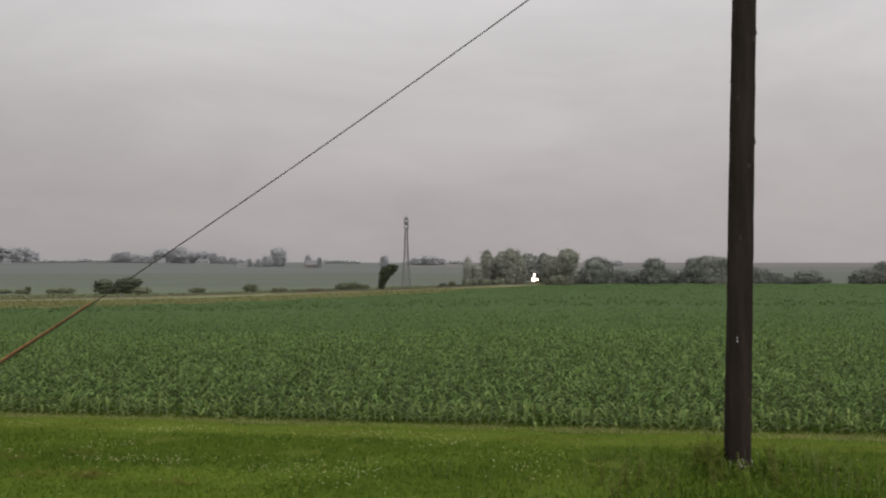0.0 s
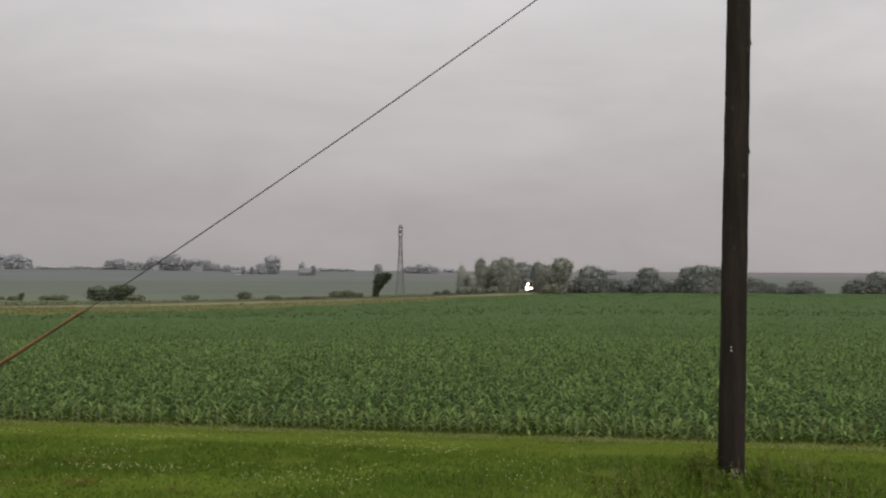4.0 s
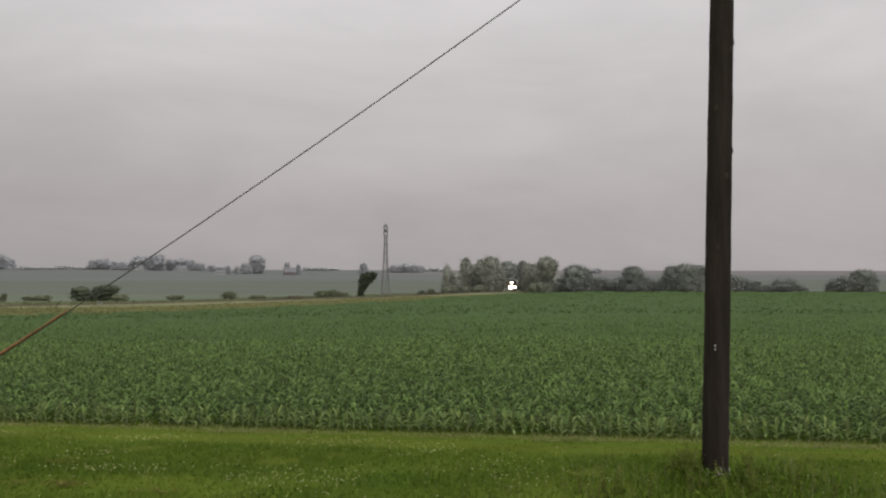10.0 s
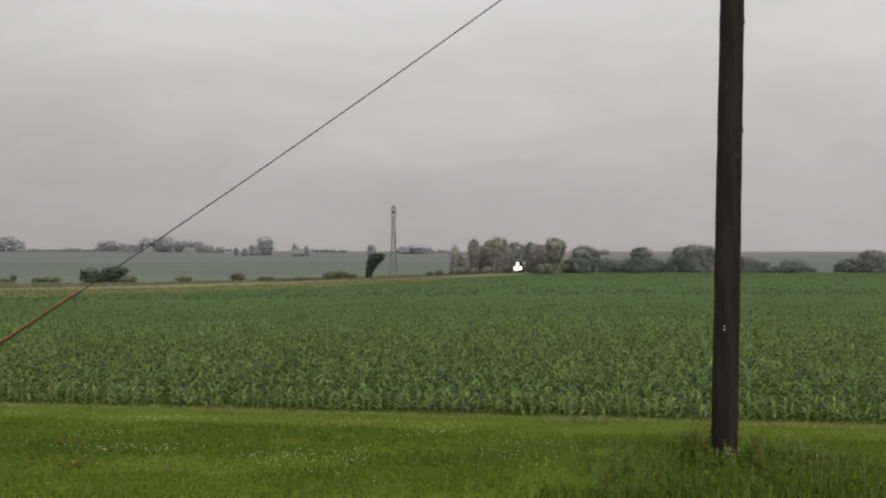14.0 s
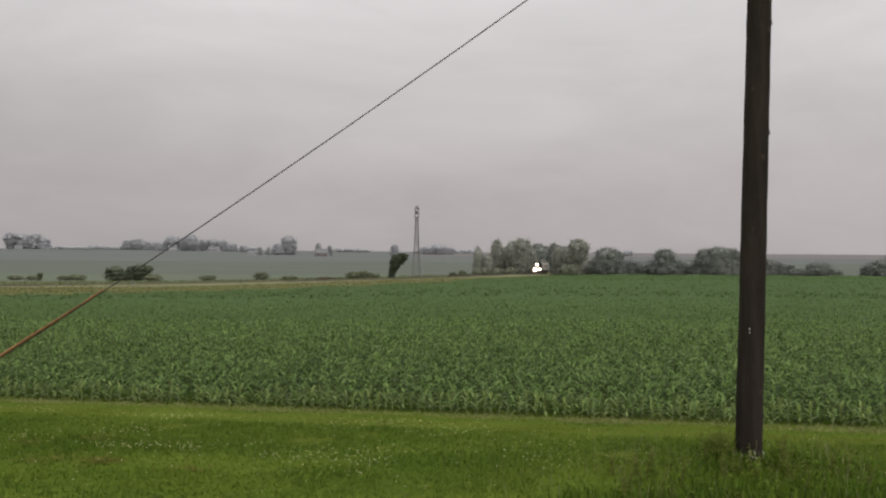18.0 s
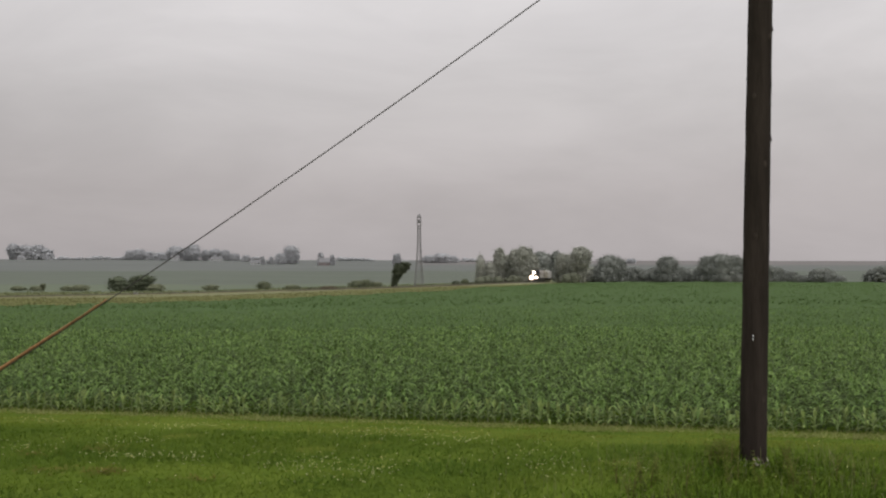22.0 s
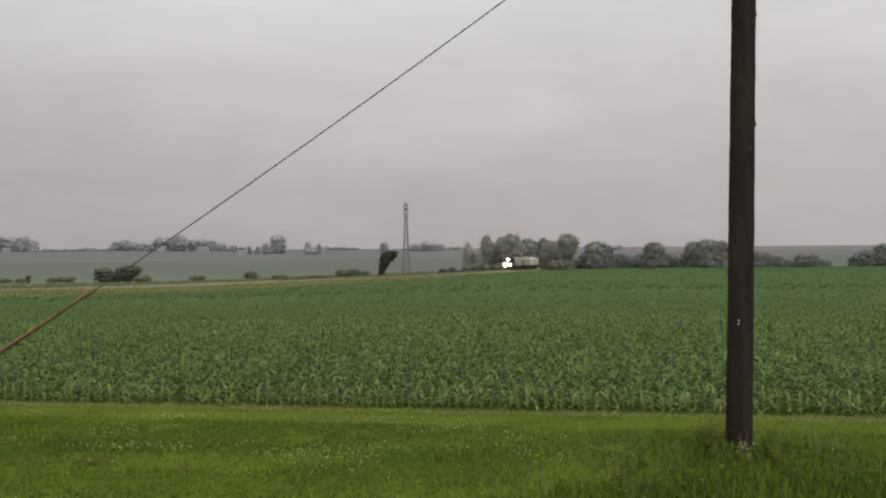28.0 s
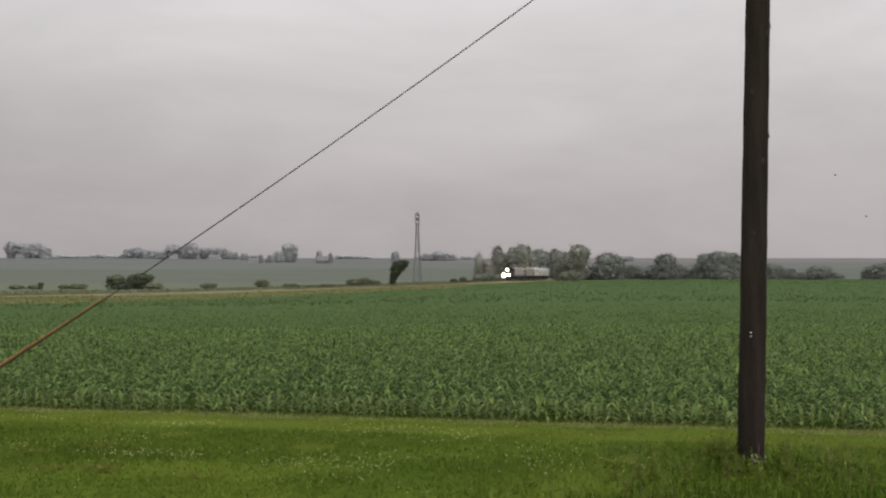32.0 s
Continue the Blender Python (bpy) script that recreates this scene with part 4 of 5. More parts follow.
# ---------------------------------------------------------------- railway
def build_railway():
    s = np.arange(S_ZERO - 250, TRACK_S[-1] - 2, 3.0)
    p = np.array([on_track(v) for v in s])
    d = np.array([on_track(v + 1) for v in s]) - p
    side = np.stack([-d[:, 1], d[:, 0], np.zeros(len(s))], 1)
    side /= np.linalg.norm(side, axis=1)[:, None]
    t = thing("railway_track", Matrix.Identity(4), "single railway track on a low stone bed curving through the fields", "railway track", kind="structure")

    def ribbon(offs, drops):
        v, n = [], len(offs)
        for o, z in zip(offs, drops):
            v.append(p + side * o + np.array([0, 0, z]))
        v = np.stack(v, 1).reshape(-1, 3)
        f = []
        for i in range(len(s) - 1):
            for k in range(n - 1):
                f.append((i * n + k, i * n + k + 1, (i + 1) * n + k + 1, (i + 1) * n + k))
        return v, f

    low = -2.2
    v, f = ribbon((-4.6, -1.9, 1.9, 4.6), (low, -0.42, -0.42, low))
    part("embankment", mesh_np("embankment", v, f, ROUGH), ROUGH, t, "grassy bank under the track")
    v, f = ribbon((-1.75, -1.5, 1.5, 1.75), (-0.44, -0.30, -0.30, -0.44))
    part("ballast_bed", mesh_np("ballast_bed", v, f, BALLAST), BALLAST, t)
    for o in (-0.7175, 0.7175):
        v, f = ribbon((o - 0.07, o - 0.035, o + 0.035, o + 0.07), (-0.17, 0.0, 0.0, -0.17))
        part("rail", mesh_np("rail", v, f, RAILSTEEL), RAILSTEEL, t)
    bm = bmesh.new()
    box(bm, -1.3, 1.3, -0.12, 0.12, -0.34, -0.17)
    me = bm_mesh("sleeper", bm, TIEWOOD)
    for i in range(280):
        v = S_ZERO + 60 + i * 0.75
        a, b = on_track(v), on_track(v + 0.5)
        ob = new("sleeper", me)
        ob.parent = t
        ob.matrix_basis = Matrix.Translation(a) @ Matrix.Rotation(math.atan2(b[1] - a[1], b[0] - a[0]) + math.pi / 2, 4, "Z")


build_railway()


def build_trackside():
    """A pale equipment cabinet and marker posts beside the track."""
    for px, w, hgt, m, label in ((-568, 0.8, 0.3, WHITEPAINT, "small white equipment cabinet beside the track"),):
        y = float(np.interp(px, RAIL_PX, RAIL_Y)) + 4.5
        t = thing("equipment_cabinet", Matrix.Translation(at(px, y)), label, "cabinet", "cabinets beside the track")
        bm = bmesh.new()
        box(bm, -w / 2, w / 2, -0.4, 0.4, -0.2, hgt + 0.6, 0.05)
        part("body", bm, m, t)
        bm = bmesh.new()
        box(bm, -w / 2 - 0.06, w / 2 + 0.06, -0.47, 0.47, hgt + 0.6, hgt + 0.7, 0.03)
        part("lid", bm, ROOFING, t)


build_trackside()


# ---------------------------------------------------------------- pole and guy wire
def build_pole():
    foot = Vector((3.48, 12.84, 0.0))
    t = thing("utility_pole", Matrix.Translation(foot), "dark brown weathered wooden utility pole leaning slightly", "utility pole")
    bm = bmesh.new()
    rnd = np.random.RandomState(4)
    pts, rad = [], []
    for i in range(60):
        z = -0.3 + i * 0.16
        pts.append((0.0183 * z + rnd.normal(0, 0.0012), 0, z))
        rad.append(0.158 - 0.0033 * max(z, 0) + rnd.normal(0, 0.0011))
    tube(bm, pts, rad, 28)
    part("shaft", bm, POLEWOOD, t, smooth=True)
    for z, sx in ((4.62, -1), (3.9, 1), (4.05, -1), (3.2, -1), (2.45, -1), (0.55, 1), (5.2, 1)):
        bm = bmesh.new()
        r = 0.158 - 0.0033 * z
        x = 0.0183 * z + sx * r
        rod(bm, (x - sx * 0.01, -0.02, z + 0.06), (x + sx * 0.006, -0.02, z - 0.07), 0.002, 0.009, 5)
        part("splinter", bm, POLEWOOD, t)
    for z, a in ((5.05, -0.9), (4.35, -2.2), (3.55, -1.2), (2.7, -1.9), (0.8, -1.0)):
        bm = bmesh.new()
        r = 0.156 - 0.0033 * z
        bmesh.ops.create_uvsphere(bm, u_segments=10, v_segments=6, radius=1.0, matrix=Matrix.Translation((0.0183 * z + r * math.cos(a), r * math.sin(a), z)) @ Matrix.Rotation(a, 4, "Z") @ Matrix.Diagonal((0.010, 0.026, 0.042, 1)))
        part("knot", bm, KNOTWOOD, t, "paler worn knot")
    for z in (1.540, 1.498):
        bm = bmesh.new()
        bmesh.ops.create_uvsphere(bm, u_segments=10, v_segments=6, radius=0.0095, matrix=Matrix.Translation((-0.035, -0.1535, z)))
        part("nail_head", bm, NAIL, t, "bright metal nail head")
    bm = bmesh.new()
    rod(bm, (-0.1, 0, 7.38), (0.4, 0, 7.38), 0.012, sides=8)
    part("eye_bolt", bm, STEEL, t)
    top, end = Vector((3.50, 12.84, 7.38)), Vector((-8.0, 16.08, 0.0))
    g = thing("guy_wire", Matrix.Translation(end), "slightly slack steel guy wire with a faded orange guard sleeve", "guy wire")
    d = top - end

    def along(f):
        """The wire hangs a little."""
        return d * f + Vector((0, 0, -0.64 * f * (1 - f)))

    bm = bmesh.new()
    tube(bm, [along(i / 40) for i in range(41)], [0.0085] * 41, 8)
    part("strand", bm, CABLE, g, smooth=True)
    bm = bmesh.new()
    n = 34
    pts, rad = [], []
    wob = np.random.RandomState(9)
    for i in range(n):
        f = 0.012 + 0.253 * i / (n - 1)
        pts.append(along(f) + Vector((0, 0, 0.030 - 0.006 * math.sin(9 * i / (n - 1)))))
        rad.append((0.025 - 0.010 * (i / (n - 1)) ** 2) * (1 + wob.normal(0, 0.12)))
    tube(bm, pts, rad, 9)
    part("guard_sleeve", bm, GUARD, g, "faded orange plastic sleeve", smooth=True)
    bm = bmesh.new()
    rod(bm, (0, 0, -0.25), d.normalized() * 0.25, 0.014, sides=8)
    part("anchor_rod", bm, STEEL, g)


NAIL = mat("bright_nail", (0.72, 0.72, 0.72), (0.85, 0.85, 0.85), 30, 0.45)
build_pole()


# ---------------------------------------------------------------- lattice tower
def build_tower():
    foot = at(-65, 367)
    t = thing("lattice_tower", Matrix.Translation(foot) @ Matrix.Rotation(radians(14), 4, "Z"), "grey steel lattice tower with a narrow head", "lattice tower")
    levels = [(-0.3, 1.45), (3.6, 1.16), (7.0, 0.92), (10.2, 0.72), (13.2, 0.58), (16.0, 0.50), (18.4, 0.45), (20.6, 0.42)]
    for sx, sy in ((1, 1), (1, -1), (-1, -1), (-1, 1)):
        bm = bmesh.new()
        tube(bm, [(sx * w, sy * w, z) for z, w in levels], [0.12, 0.115, 0.115, 0.11, 0.11, 0.105, 0.10, 0.10], 5)
        part("leg", bm, TOWERSTEEL, t)
    cs = ((1, 1), (1, -1), (-1, -1), (-1, 1))
    for (z0, w0), (z1, w1) in zip(levels, levels[1:]):
        for k in range(4):
            (ax, ay), (bx, by) = cs[k], cs[(k + 1) % 4]
            bm = bmesh.new()
            rod(bm, (ax * w1, ay * w1, z1), (bx * w1, by * w1, z1), 0.045, sides=4)
            part("girt", bm, TOWERSTEEL, t)
            bm = bmesh.new()
            rod(bm, (ax * w0, ay * w0, z0), (bx * w1, by * w1, z1), 0.032, sides=4)
            rod(bm, (bx * w0, by * w0, z0), (ax * w1, ay * w1, z1), 0.032, sides=4)
            part("cross_brace", bm, TOWERSTEEL, t)
    bm = bmesh.new()
    box(bm, -0.66, 0.66, -0.66, 0.66, 20.5, 20.7, 0.04)
    part("platform", bm, TOWERSTEEL, t)
    for sx, sy in cs:
        bm = bmesh.new()
        rod(bm, (sx * 0.6, sy * 0.6, 20.7), (sx * 0.55, sy * 0.55, 23.6), 0.09, sides=6)
        part("head_post", bm, TOWERSTEEL, t)
    bm = bmesh.new()
    tube(bm, [(0, 0, 21.5), (0, 0, 21.7), (0, 0, 22.5), (0, 0, 22.7)], [0.3, 0.5, 0.5, 0.3], 10)
    part("drum", bm, TOWERSTEEL, t)
    bm = bmesh.new()
    tube(bm, [(0, 0, 23.3), (0, 0, 23.5), (0, 0, 24.1), (0, 0, 24.6)], [0.55, 0.78, 0.55, 0.1], 10)
    part("cap", bm, TOWERSTEEL, t, "rounded cap at the tower's top")
    bm = bmesh.new()
    for sx in (-0.2, 0.2):
        rod(bm, (sx, -1.0, 0.4), (sx, -0.45, 20.5), 0.03, sides=4)
    for i in range(48):
        f = i / 47
        rod(bm, (-0.2, -1.0 + 0.55 * f, 0.4 + 20.0 * f), (0.2, -1.0 + 0.55 * f, 0.4 + 20.0 * f), 0.02, sides=4)
    part("ladder", bm, TOWERSTEEL, t)


build_tower()


# ---------------------------------------------------------------- farm buildings on the ridge
def farm_building(name, px, d, length, depth, eaves, ridge, wall, label, turn=10, windows=3):
    t = thing(name, Matrix.Translation(at(px, d)) @ Matrix.Rotation(radians(turn), 4, "Z"), label, "farmhouse" if name == "farmhouse" else "barn")
    h = depth / 2
    bm = bmesh.new()
    prism(bm, [(-h, -1), (h, -1), (h, eaves), (0, ridge), (-h, eaves)], -length / 2, length / 2)
    part("wall", bm, wall, t)
    for s in (-1, 1):
        bm = bmesh.new()
        prism(bm, [(0, ridge + 0.05), (0, ridge + 0.25), (s * (h + 0.5), eaves - 0.25), (s * (h + 0.5), eaves - 0.45)], -length / 2 - 0.4, length / 2 + 0.4)
        part("roof", bm, ROOFING, t)
    for i in range(windows):
        x = -length / 2 + length * (i + 0.5) / windows
        bm = bmesh.new()
        box(bm, x - 0.5, x + 0.5, -h - 0.06, -h + 0.05, 1.0, min(2.4, eaves - 0.2))
        part("window", bm, DARKGLASS, t)
    return t


def build_farms():
    farm_building("farmhouse", -498, 1784, 14, 9, 5.5, 8.5, WHITEPAINT, "white two-storey farmhouse among the ridge trees", 12, 4)
    farm_building("farmhouse", -424, 1769, 18, 9, 4.0, 7.0, WHITEPAINT, "long white farm building beside the ridge trees", -8, 4)
    farm_building("farmhouse", -355, 1512, 13, 8, 3.6, 6.0, WHITEPAINT, "low white farmhouse below the ridge", 5, 3)
    farm_building("farmhouse", -330, 1541, 8, 7, 3.4, 5.6, WHITEPAINT, "small white shed beside the farmhouse", 0, 2)
    farm_building("barn", -233, 1468, 15, 11, 4.4, 10.0, REDBOARD, "faded red barn between two trees on the ridge", 6, 2)
    farm_building("farmhouse", -535, 1835, 8, 6, 3.2, 5.2, WHITEPAINT, "small white outbuilding on the ridge", 10, 2)
    farm_building("farmhouse", -772, 1835, 12, 8, 3.2, 5.4, WHITEPAINT, "white shed at the foot of the ridge trees", 4, 2)


build_farms()


# ---------------------------------------------------------------- train
def bogie(parent, x, axles):
    b = new("bogie")
    b.parent = parent
    b.location = (x, 0, 0)
    half = 1.0 * (axles - 1)
    for s in (-1, 1):
        bm = bmesh.new()
        box(bm, -half - 0.6, half + 0.6, s * 1.0 - 0.08, s * 1.0 + 0.08, 0.45, 0.85, 0.05)
        part("side_frame", bm, GRIME, b)
    for i in range(axles):
        xx = -half + 2 * half * i / (axles - 1)
        for s in (-1, 1):
            bm = bmesh.new()
            rod(bm, (xx, s * 0.68, 0.49), (xx, s * 0.80, 0.49), 0.49, 0.49, 16)
            part("wheel", bm, GRIME, b)


def build_engine():
    t = thing("locomotive", Matrix.Identity(4), "grimy brown and grey diesel locomotive with three bright headlamps", "locomotive")
    bm = bmesh.new()
    box(bm, -10.6, 10.9, -1.52, 1.52, 1.15, 1.75, 0.06)
    part("frame", bm, LOCODARK, t)
    bm = bmesh.new()
    prism(bm, [(-1.0, 1.75), (1.0, 1.75), (1.0, 4.3), (0.7, 4.7), (-0.7, 4.7), (-1.0, 4.3)], -9.6, 5.2)
    part("long_hood", bm, LOCOTAN, t)
    bm = bmesh.new()
    prism(bm, [(-1.5, 1.75), (1.5, 1.75), (1.5, 4.2), (0.9, 4.75), (-0.9, 4.75), (-1.5, 4.2)], 5.2, 8.2)
    part("cab", bm, LOCODARK, t)
    bm = bmesh.new()
    prism(bm, [(-1.35, 4.66), (1.35, 4.66), (0.95, 4.86), (-0.95, 4.86)], 5.1, 8.35)
    part("cab_roof", bm, LOCODARK, t)
    bm = bmesh.new()
    prism(bm, [(-1.3, 1.75), (1.3, 1.75), (1.25, 3.1), (0.9, 3.35), (-0.9, 3.35), (-1.25, 3.1)], 8.2, 10.1)
    part("nose", bm, LOCODARK, t)
    for y in (-1.0, 1.0):
        bm = bmesh.new()
        box(bm, 8.17, 8.26, y - 0.45, y + 0.45, 3.5, 4.2, 0.02)
        part("windscreen", bm, DARKGLASS, t)
    for s in (-1, 1):
        for x in (6.0, 7.3):
            bm = bmesh.new()
            box(bm, x - 0.42, x + 0.42, s * 1.5 - 0.03, s * 1.5 + 0.03, 3.3, 4.0, 0.02)
            part("side_window", bm, DARKGLASS, t)
    for i in range(3):
        bm = bmesh.new()
        rod(bm, (-8.4 + 2.1 * i, 0, 4.65), (-8.4 + 2.1 * i, 0, 4.95), 0.75, 0.7, 14)
        part("radiator_fan", bm, LOCODARK, t)
    for x, l in ((-0.5, 1.6), (2.6, 1.2)):
        bm = bmesh.new()
        box(bm, x - l / 2, x + l / 2, -0.5, 0.5, 4.65, 5.05, 0.06)
        part("exhaust_stack", bm, LOCODARK, t)
    for s in (-1, 1):
        for i in range(9):
            bm = bmesh.new()
            box(bm, -9.2 + 1.55 * i, -8.0 + 1.55 * i, s * 1.0 - 0.035, s * 1.0 + 0.035, 2.0, 3.7, 0.02)
            part("hood_door", bm, LOCOTAN, t)
        bm = bmesh.new()
        for i in range(10):
            rod(bm, (-9.8 + 1.6 * i, s * 1.46, 1.75), (-9.8 + 1.6 * i, s * 1.46, 2.8), 0.025, sides=5)
        rod(bm, (-9.8, s * 1.46, 2.8), (4.6, s * 1.46, 2.8), 0.025, sides=5)
        part("handrail", bm, HOPPERGREY, t)
    bm = bmesh.new()
    prism(bm, [(-1.4, 1.15), (-1.25, 0.45), (1.25, 0.45), (1.4, 1.15)], -3.0, 3.0)
    part("fuel_tank", bm, GRIME, t)
    bm = bmesh.new()
    prism(bm, [(-1.45, 0.3), (1.45, 0.3), (1.45, 1.75), (-1.45, 1.75)], 10.7, 10.95)
    part("pilot_plate", bm, LOCODARK, t)
    # Enlarged lenses and an added glowing ring imitate the lamps' glare.
    for y, z, x, r in ((-0.5, 3.8, 8.3, 0.46), (-0.95, 1.8, 10.98, 0.71), (0.90, 1.85, 10.98, 0.43)):
        bm = bmesh.new()
        rod(bm, (x - 0.1, y, z), (x + 0.12, y, z), r, r * 0.95, 18)
        lamp = part("headlamp", bm, HEADLAMP, t, "glaring warm white headlamp")
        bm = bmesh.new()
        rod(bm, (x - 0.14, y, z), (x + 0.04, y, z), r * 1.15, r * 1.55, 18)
        part("reflector", bm, GLARERING, lamp, "amber glowing ring added round the lamp as its glare")
    for x in (-7.0, 7.0):
        bogie(t, x, 3)
    return t


def build_hopper(paint, label):
    t = thing("hopper_car", Matrix.Identity(4), label, "railway car", "cars of the train")
    bm = bmesh.new()
    prism(bm, [(-1.5, 1.6), (1.5, 1.6), (1.55, 4.25), (1.1, 4.8), (-1.1, 4.8), (-1.55, 4.25)], -6.2, 6.2)
    part("body", bm, paint, t)
    for s in (-1, 1):
        bm = bmesh.new()
        v = [bm.verts.new(p) for p in ((s * 6.2, -1.5, 1.6), (s * 6.2, 1.5, 1.6), (s * 6.2, 1.55, 4.25), (s * 6.2, -1.55, 4.25), (s * 7.4, -1.5, 3.6), (s * 7.4, 1.5, 3.6), (s * 7.4, 1.5, 3.95), (s * 7.4, -1.5, 3.95))]
        for q in ((0, 1, 5, 4), (1, 2, 6, 5), (2, 3, 7, 6), (3, 0, 4, 7), (4, 5, 6, 7), (0, 3, 2, 1)):
            bm.faces.new([v[k] for k in q])
        part("slope_end", bm, paint, t)
        for i in range(9):
            bm = bmesh.new()
            x = -5.8 + 1.45 * i
            box(bm, x - 0.06, x + 0.06, s * 1.55 - 0.07, s * 1.55 + 0.07, 1.6, 4.3)
            part("rib", bm, paint, t)
        bm = bmesh.new()
        for i in range(7):
            rod(bm, (s * 7.3, -1.5, 1.3 + 0.4 * i), (s * 7.3, -1.0, 1.3 + 0.4 * i), 0.025, sides=4)
        rod(bm, (s * 7.3, -1.5, 1.1), (s * 7.3, -1.5, 4.0), 0.03, sides=4)
        rod(bm, (s * 7.3, -1.0, 1.1), (s * 7.3, -1.0, 4.0), 0.03, sides=4)
        part("ladder", bm, GRIME, t)
    bm = bmesh.new()
    box(bm, -7.6, 7.6, -0.5, 0.5, 0.95, 1.3, 0.04)
    part("centre_sill", bm, GRIME, t)
    for x in (-4.2, 0.0, 4.2):
        bm = bmesh.new()
        v = [bm.verts.new(p) for p in ((x - 1.7, -1.4, 1.6), (x + 1.7, -1.4, 1.6), (x + 1.7, 1.4, 1.6), (x - 1.7, 1.4, 1.6), (x - 0.5, -0.5, 0.5), (x + 0.5, -0.5, 0.5), (x + 0.5, 0.5, 0.5), (x - 0.5, 0.5, 0.5))]
        for q in ((3, 2, 1, 0), (4, 5, 6, 7), (0, 1, 5, 4), (1, 2, 6, 5), (2, 3, 7, 6), (3, 0, 4, 7)):
            bm.faces.new([v[k] for k in q])
        part("chute", bm, GRIME, t)
    bm = bmesh.new()
    box(bm, -6.6, 6.6, -0.35, 0.35, 4.8, 4.95, 0.02)
    part("roof_hatch", bm, paint, t)
    for x in (-6.2, 6.2):
        bogie(t, x, 2)
    return t


ENGINE = build_engine()
CARS = [build_hopper(HOPPERTAN, "dull tan covered hopper car behind the locomotive"), build_hopper(HOPPERGREY, "pale grey covered hopper car with ribbed sides")]
for _ in range(4):
    CARS.append(copy_thing(CARS[1], Matrix.Identity(4)))


# ---------------------------------------------------------------- birds
def build_bird():
    t = thing("bird", Matrix.Identity(4), "small black bird in flight with spread wings", "bird", "birds in the sky")
    bm = bmesh.new()
    tube(bm, [(0.13, 0, 0.005), (0.10, 0, 0.01), (0.04, 0, 0), (-0.05, 0, 0), (-0.11, 0, 0.005)], [0.008, 0.024, 0.036, 0.03, 0.01], 8)
    part("body", bm, FEATHER, t, smooth=True)
    bm = bmesh.new()
    v = [bm.verts.new(p) for p in ((-0.10, -0.012, 0.008), (-0.10, 0.012, 0.008), (-0.20, 0.045, 0.008), (-0.20, -0.045, 0.008), (-0.10, -0.012, 0.0), (-0.10, 0.012, 0.0), (-0.20, 0.045, 0.004), (-0.20, -0.045, 0.004))]
    for q in ((0, 1, 2, 3), (7, 6, 5, 4), (0, 4, 5, 1), (1, 5, 6, 2), (2, 6, 7, 3), (3, 7, 4, 0)):
        bm.faces.new([v[k] for k in q])
    part("tail", bm, FEATHER, t)
    for s in (-1, 1):
        bm = bmesh.new()
        a = [bm.verts.new((x, s * y, z + 0.006)) for x, y, z in ((0.08, 0.02, 0.01), (0.07, 0.10, 0.05), (-0.13, 0.22, 0.10), (-0.11, 0.12, 0.06), (-0.07, 0.02, 0.01))]
        b = [bm.verts.new((v.co.x, v.co.y, v.co.z - 0.008)) for v in a]
        bm.faces.new(a)
        bm.faces.new(b[::-1])
        for k in range(5):
            bm.faces.new((a[k], b[k], b[(k + 1) % 5], a[(k + 1) % 5]))
        part("wing", bm, FEATHER, t)
    return t


BIRDS = [build_bird()]
for _ in range(4):
    BIRDS.append(copy_thing(BIRDS[0], Matrix.Identity(4)))


# ---------------------------------------------------------------- corn plants of the first row
def corn_plant(seed):
    rnd = np.random.RandomState(seed)
    t = thing("corn_plant", Matrix.Identity(4), "young green corn plant with arching leaves at the field's edge", "corn plant", "first row of corn")
    h = rnd.uniform(0.33, 0.46)
    bm = bmesh.new()
    tube(bm, [(0, 0, -0.05), (0.004, 0, 0.12), (0, 0.004, h * 0.62)], [0.012, 0.010, 0.006], 6)
    part("stalk", bm, CORNSTALK, t)
    turn = rnd.uniform(0, math.pi)
    for i in range(8):
        f = (i + 0.5) / 8
        v, q = blades(np.array([[0, 0, h * (0.03 + 0.58 * f)]]), np.array([h * rnd.uniform(0.5, 0.8) * (1.05 - 0.25 * f)]), np.array([rnd.uniform(0.036, 0.05)]), np.array([turn + math.pi * i + rnd.normal(0, 0.4)]),
                      np.array([rnd.uniform(0.75, 1.0) + 0.45 * f]), np.array([rnd.uniform(0.35, 0.9) * (1.2 - 0.5 * f)]), (0.0, 0.22, 0.45, 0.7, 1.0), (0.5, 0.95, 1.0, 0.7, 0.05))
        part("leaf", mesh_np("leaf", v, q, CORNPART), CORNPART, t)
    return t


def build_front_row():
    rnd = random.Random(17)
    kinds = [corn_plant(700 + i) for i in range(7)]
    x, i = -8.6, 0
    while x < 8.2:
        y = corn_edge(x) + 0.20 + rnd.gauss(0, 0.05)
        m = Matrix.Translation((x, y, float(land(x, y)))) @ Matrix.Rotation(rnd.uniform(0, 6.28), 4, "Z")
        if i < len(kinds):
            kinds[i].matrix_basis = m
        else:
            copy_thing(kinds[rnd.randrange(len(kinds))], m)
        i += 1
        x += rnd.uniform(0.09, 0.17) if rnd.random() > 0.05 else 0.32


build_front_row()


# ---------------------------------------------------------------- what moves
def car_pose(s, half):
    a, b = on_track(s - half), on_track(s + half)
    c = on_track(s)
    yaw = math.degrees(math.atan2(b[1] - a[1], b[0] - a[0]))
    tilt = -math.degrees(math.atan2(b[2] - a[2], 2 * half))
    return pose(*c, 0, tilt, yaw)


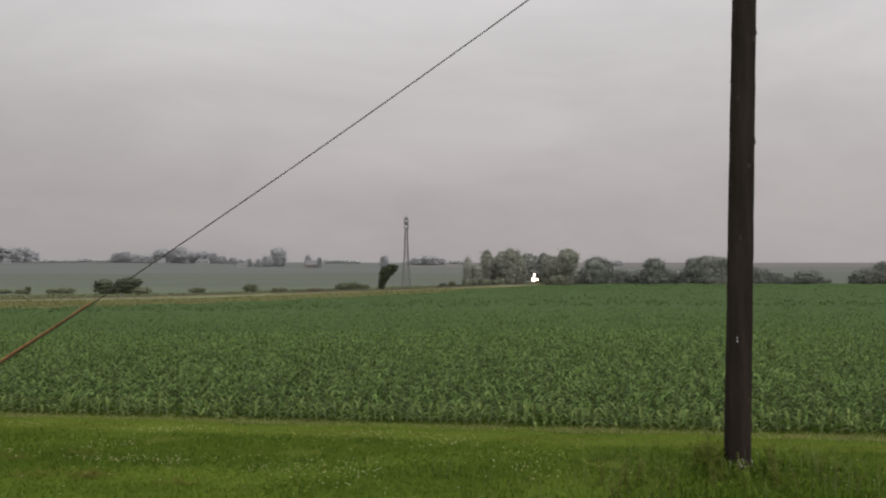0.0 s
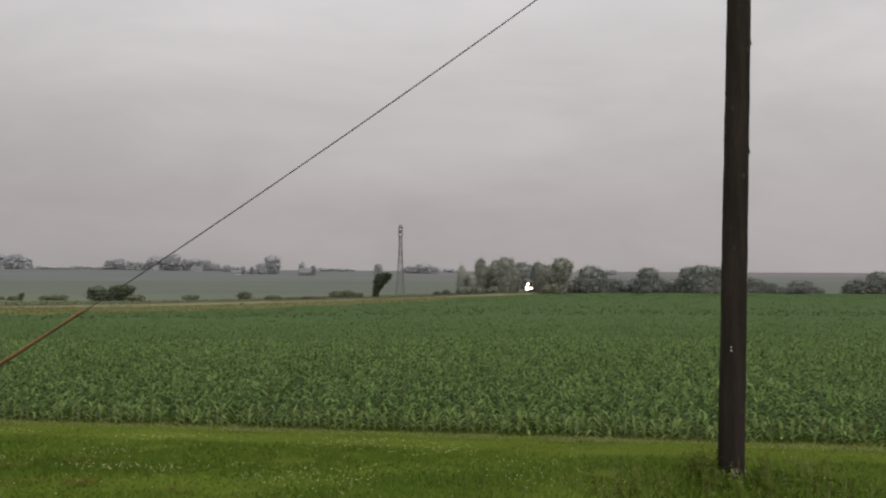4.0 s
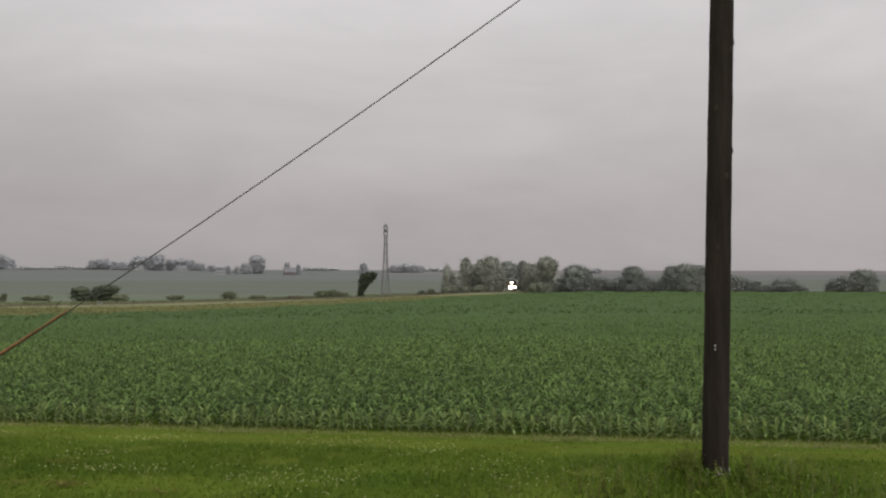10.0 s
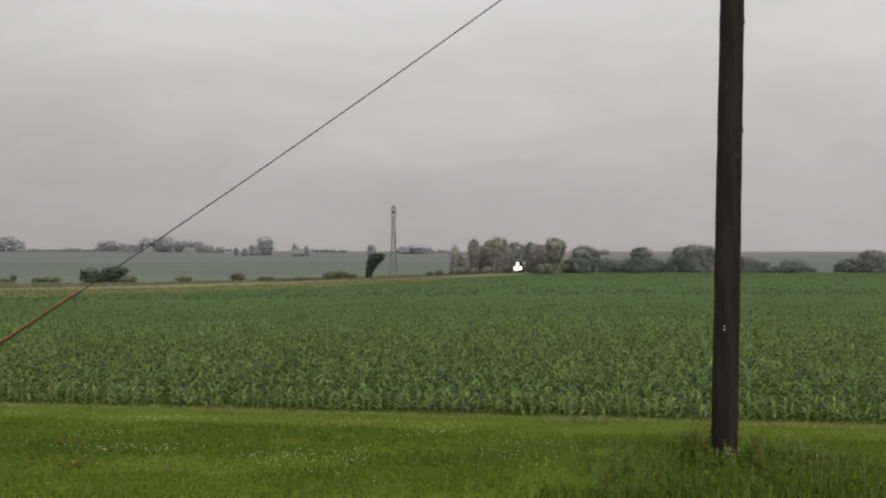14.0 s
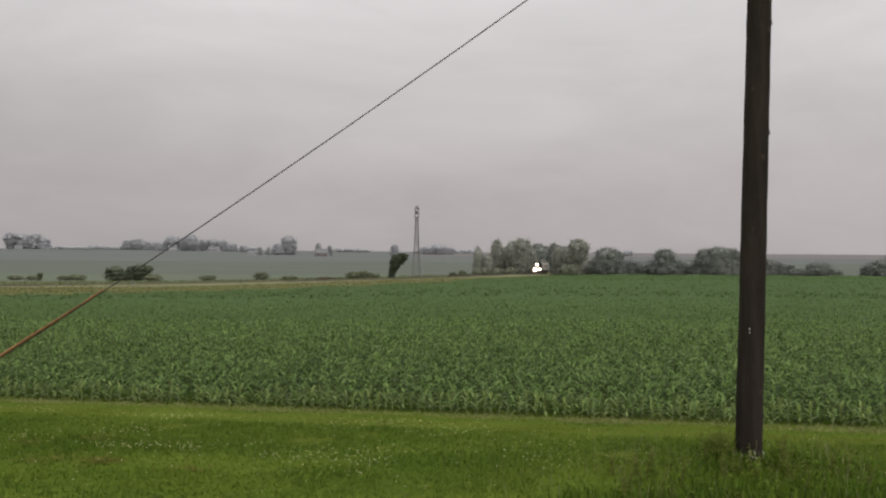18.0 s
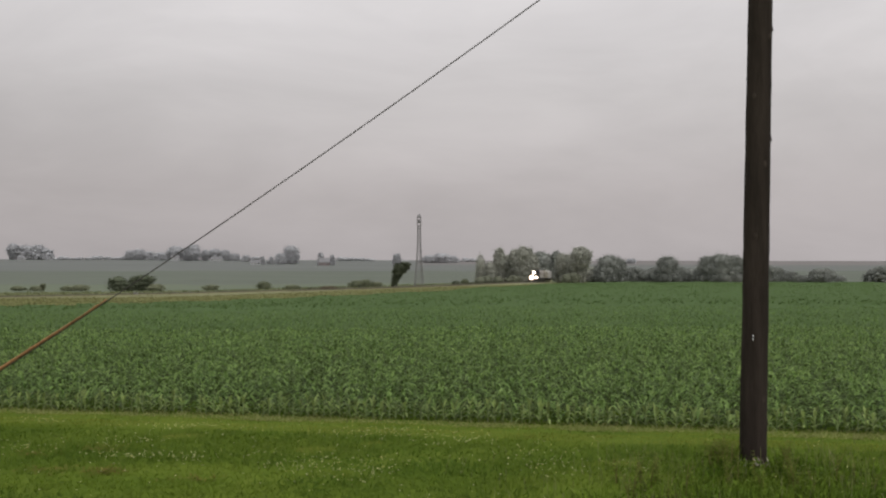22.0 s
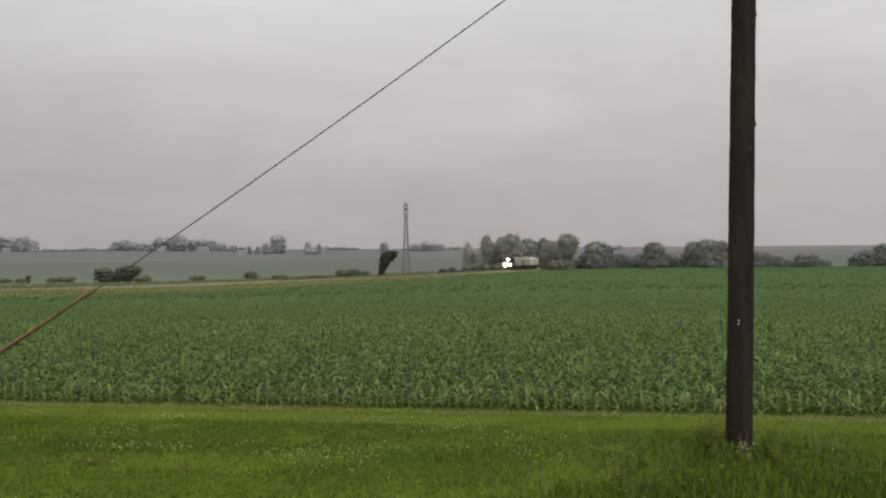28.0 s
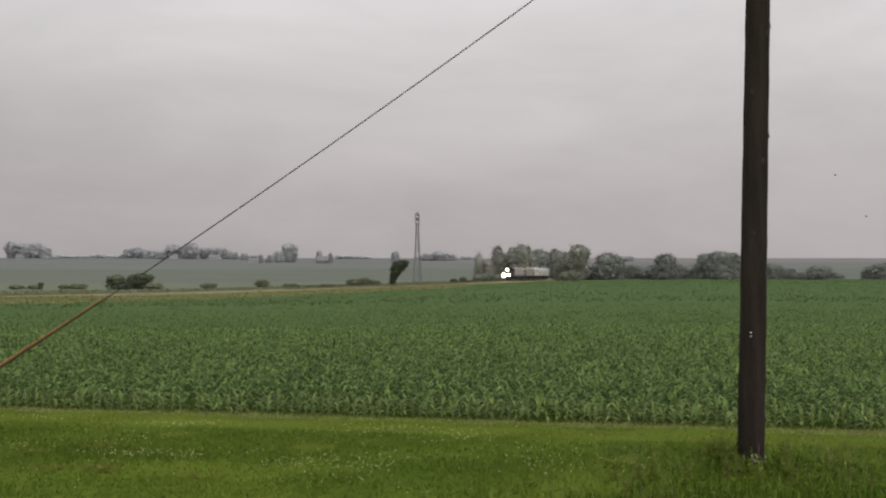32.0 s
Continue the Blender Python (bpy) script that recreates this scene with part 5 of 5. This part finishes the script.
def motions():
    times = [2.0 * i for i in range(17)]
    nose = [float(np.interp(524 - SPEED * t, TRACK[::-1, 1], TRACK_S[::-1])) for t in times]
    walk(ENGINE, [(t, car_pose(s - 10.9, 7.0)) for t, s in zip(times, nose)])
    for i, car in enumerate(CARS):
        walk(car, [(t, car_pose(s - 30.0 - 15.8 * i, 6.2)) for t, s in zip(times, nose)])
    # one bird crosses overhead and away; four pass far off towards the end
    def spot(px, up, d):
        return px / FOCAL * d, d, EYE + up / FOCAL * d
    flight = [(0.0, -458, 1402, 12), (6.4, -508, 672, 19), (6.7, -518, 502, 24), (6.9, -514, 442, 27), (7.0, -516, 435, 29), (7.2, -519, 435, 33), (7.5, -553, 445, 34), (7.7, -580, 454, 35), (7.9, -595, 470, 36), (8.1, -620, 472, 37), (8.3, -652, 473, 38), (8.5, -692, 487, 39), (9.0, -790, 534, 46), (12.0, -1524, 674, 160), (32.0, -9000, 2500, 600)]
    walk(BIRDS[0], [(t, pose(*spot(px, up, d), 26, -14, 172)) for t, px, up, d in flight])
    # its wings beat once and glide
    beat = [(0.0, 5), (6.5, 0), (6.7, -14), (6.9, -6), (7.1, 34), (7.3, 40), (7.5, 18), (7.7, -18), (7.9, -30), (8.1, -16), (8.3, 8), (8.5, 30), (8.8, 5), (32.0, 5)]
    for wing in BIRDS[0].children:
        if wing.name.startswith("wing"):
            up = 1 if wing.data.vertices[1].co.y > 0 else -1
            walk(wing, [(t, pose(0, 0, 0, up * a)) for t, a in beat])
    passing = (((0.0, 431, -60, 1400), (30.0, 451, 84, 420), (31.5, 581, 134, 112), (31.7, 616, 141, 112), (31.9, 650, 147, 112), (32.0, 673, 149, 112)),
               ((0.0, 495, -60, 1400), (30.0, 515, 19, 420), (31.5, 645, 69, 112), (31.7, 676, 71, 112), (31.9, 707, 75, 112), (32.0, 727, 76, 112)),
               ((0.0, 545, -60, 1400), (30.0, 565, 125, 420), (31.5, 695, 175, 112), (31.7, 733, 177, 112), (32.0, 781, 181, 112)),
               ((0.0, 527, -60, 1400), (28.5, 547, 50, 420), (30.0, 677, 100, 112), (30.6, 735, 91, 112), (32.0, 958, 95, 112)))
    for bird, rows in zip(BIRDS[1:], passing):
        walk(bird, [(t, pose(*spot(px, up, d), 20, 0, 10)) for t, px, up, d in rows])



motions()
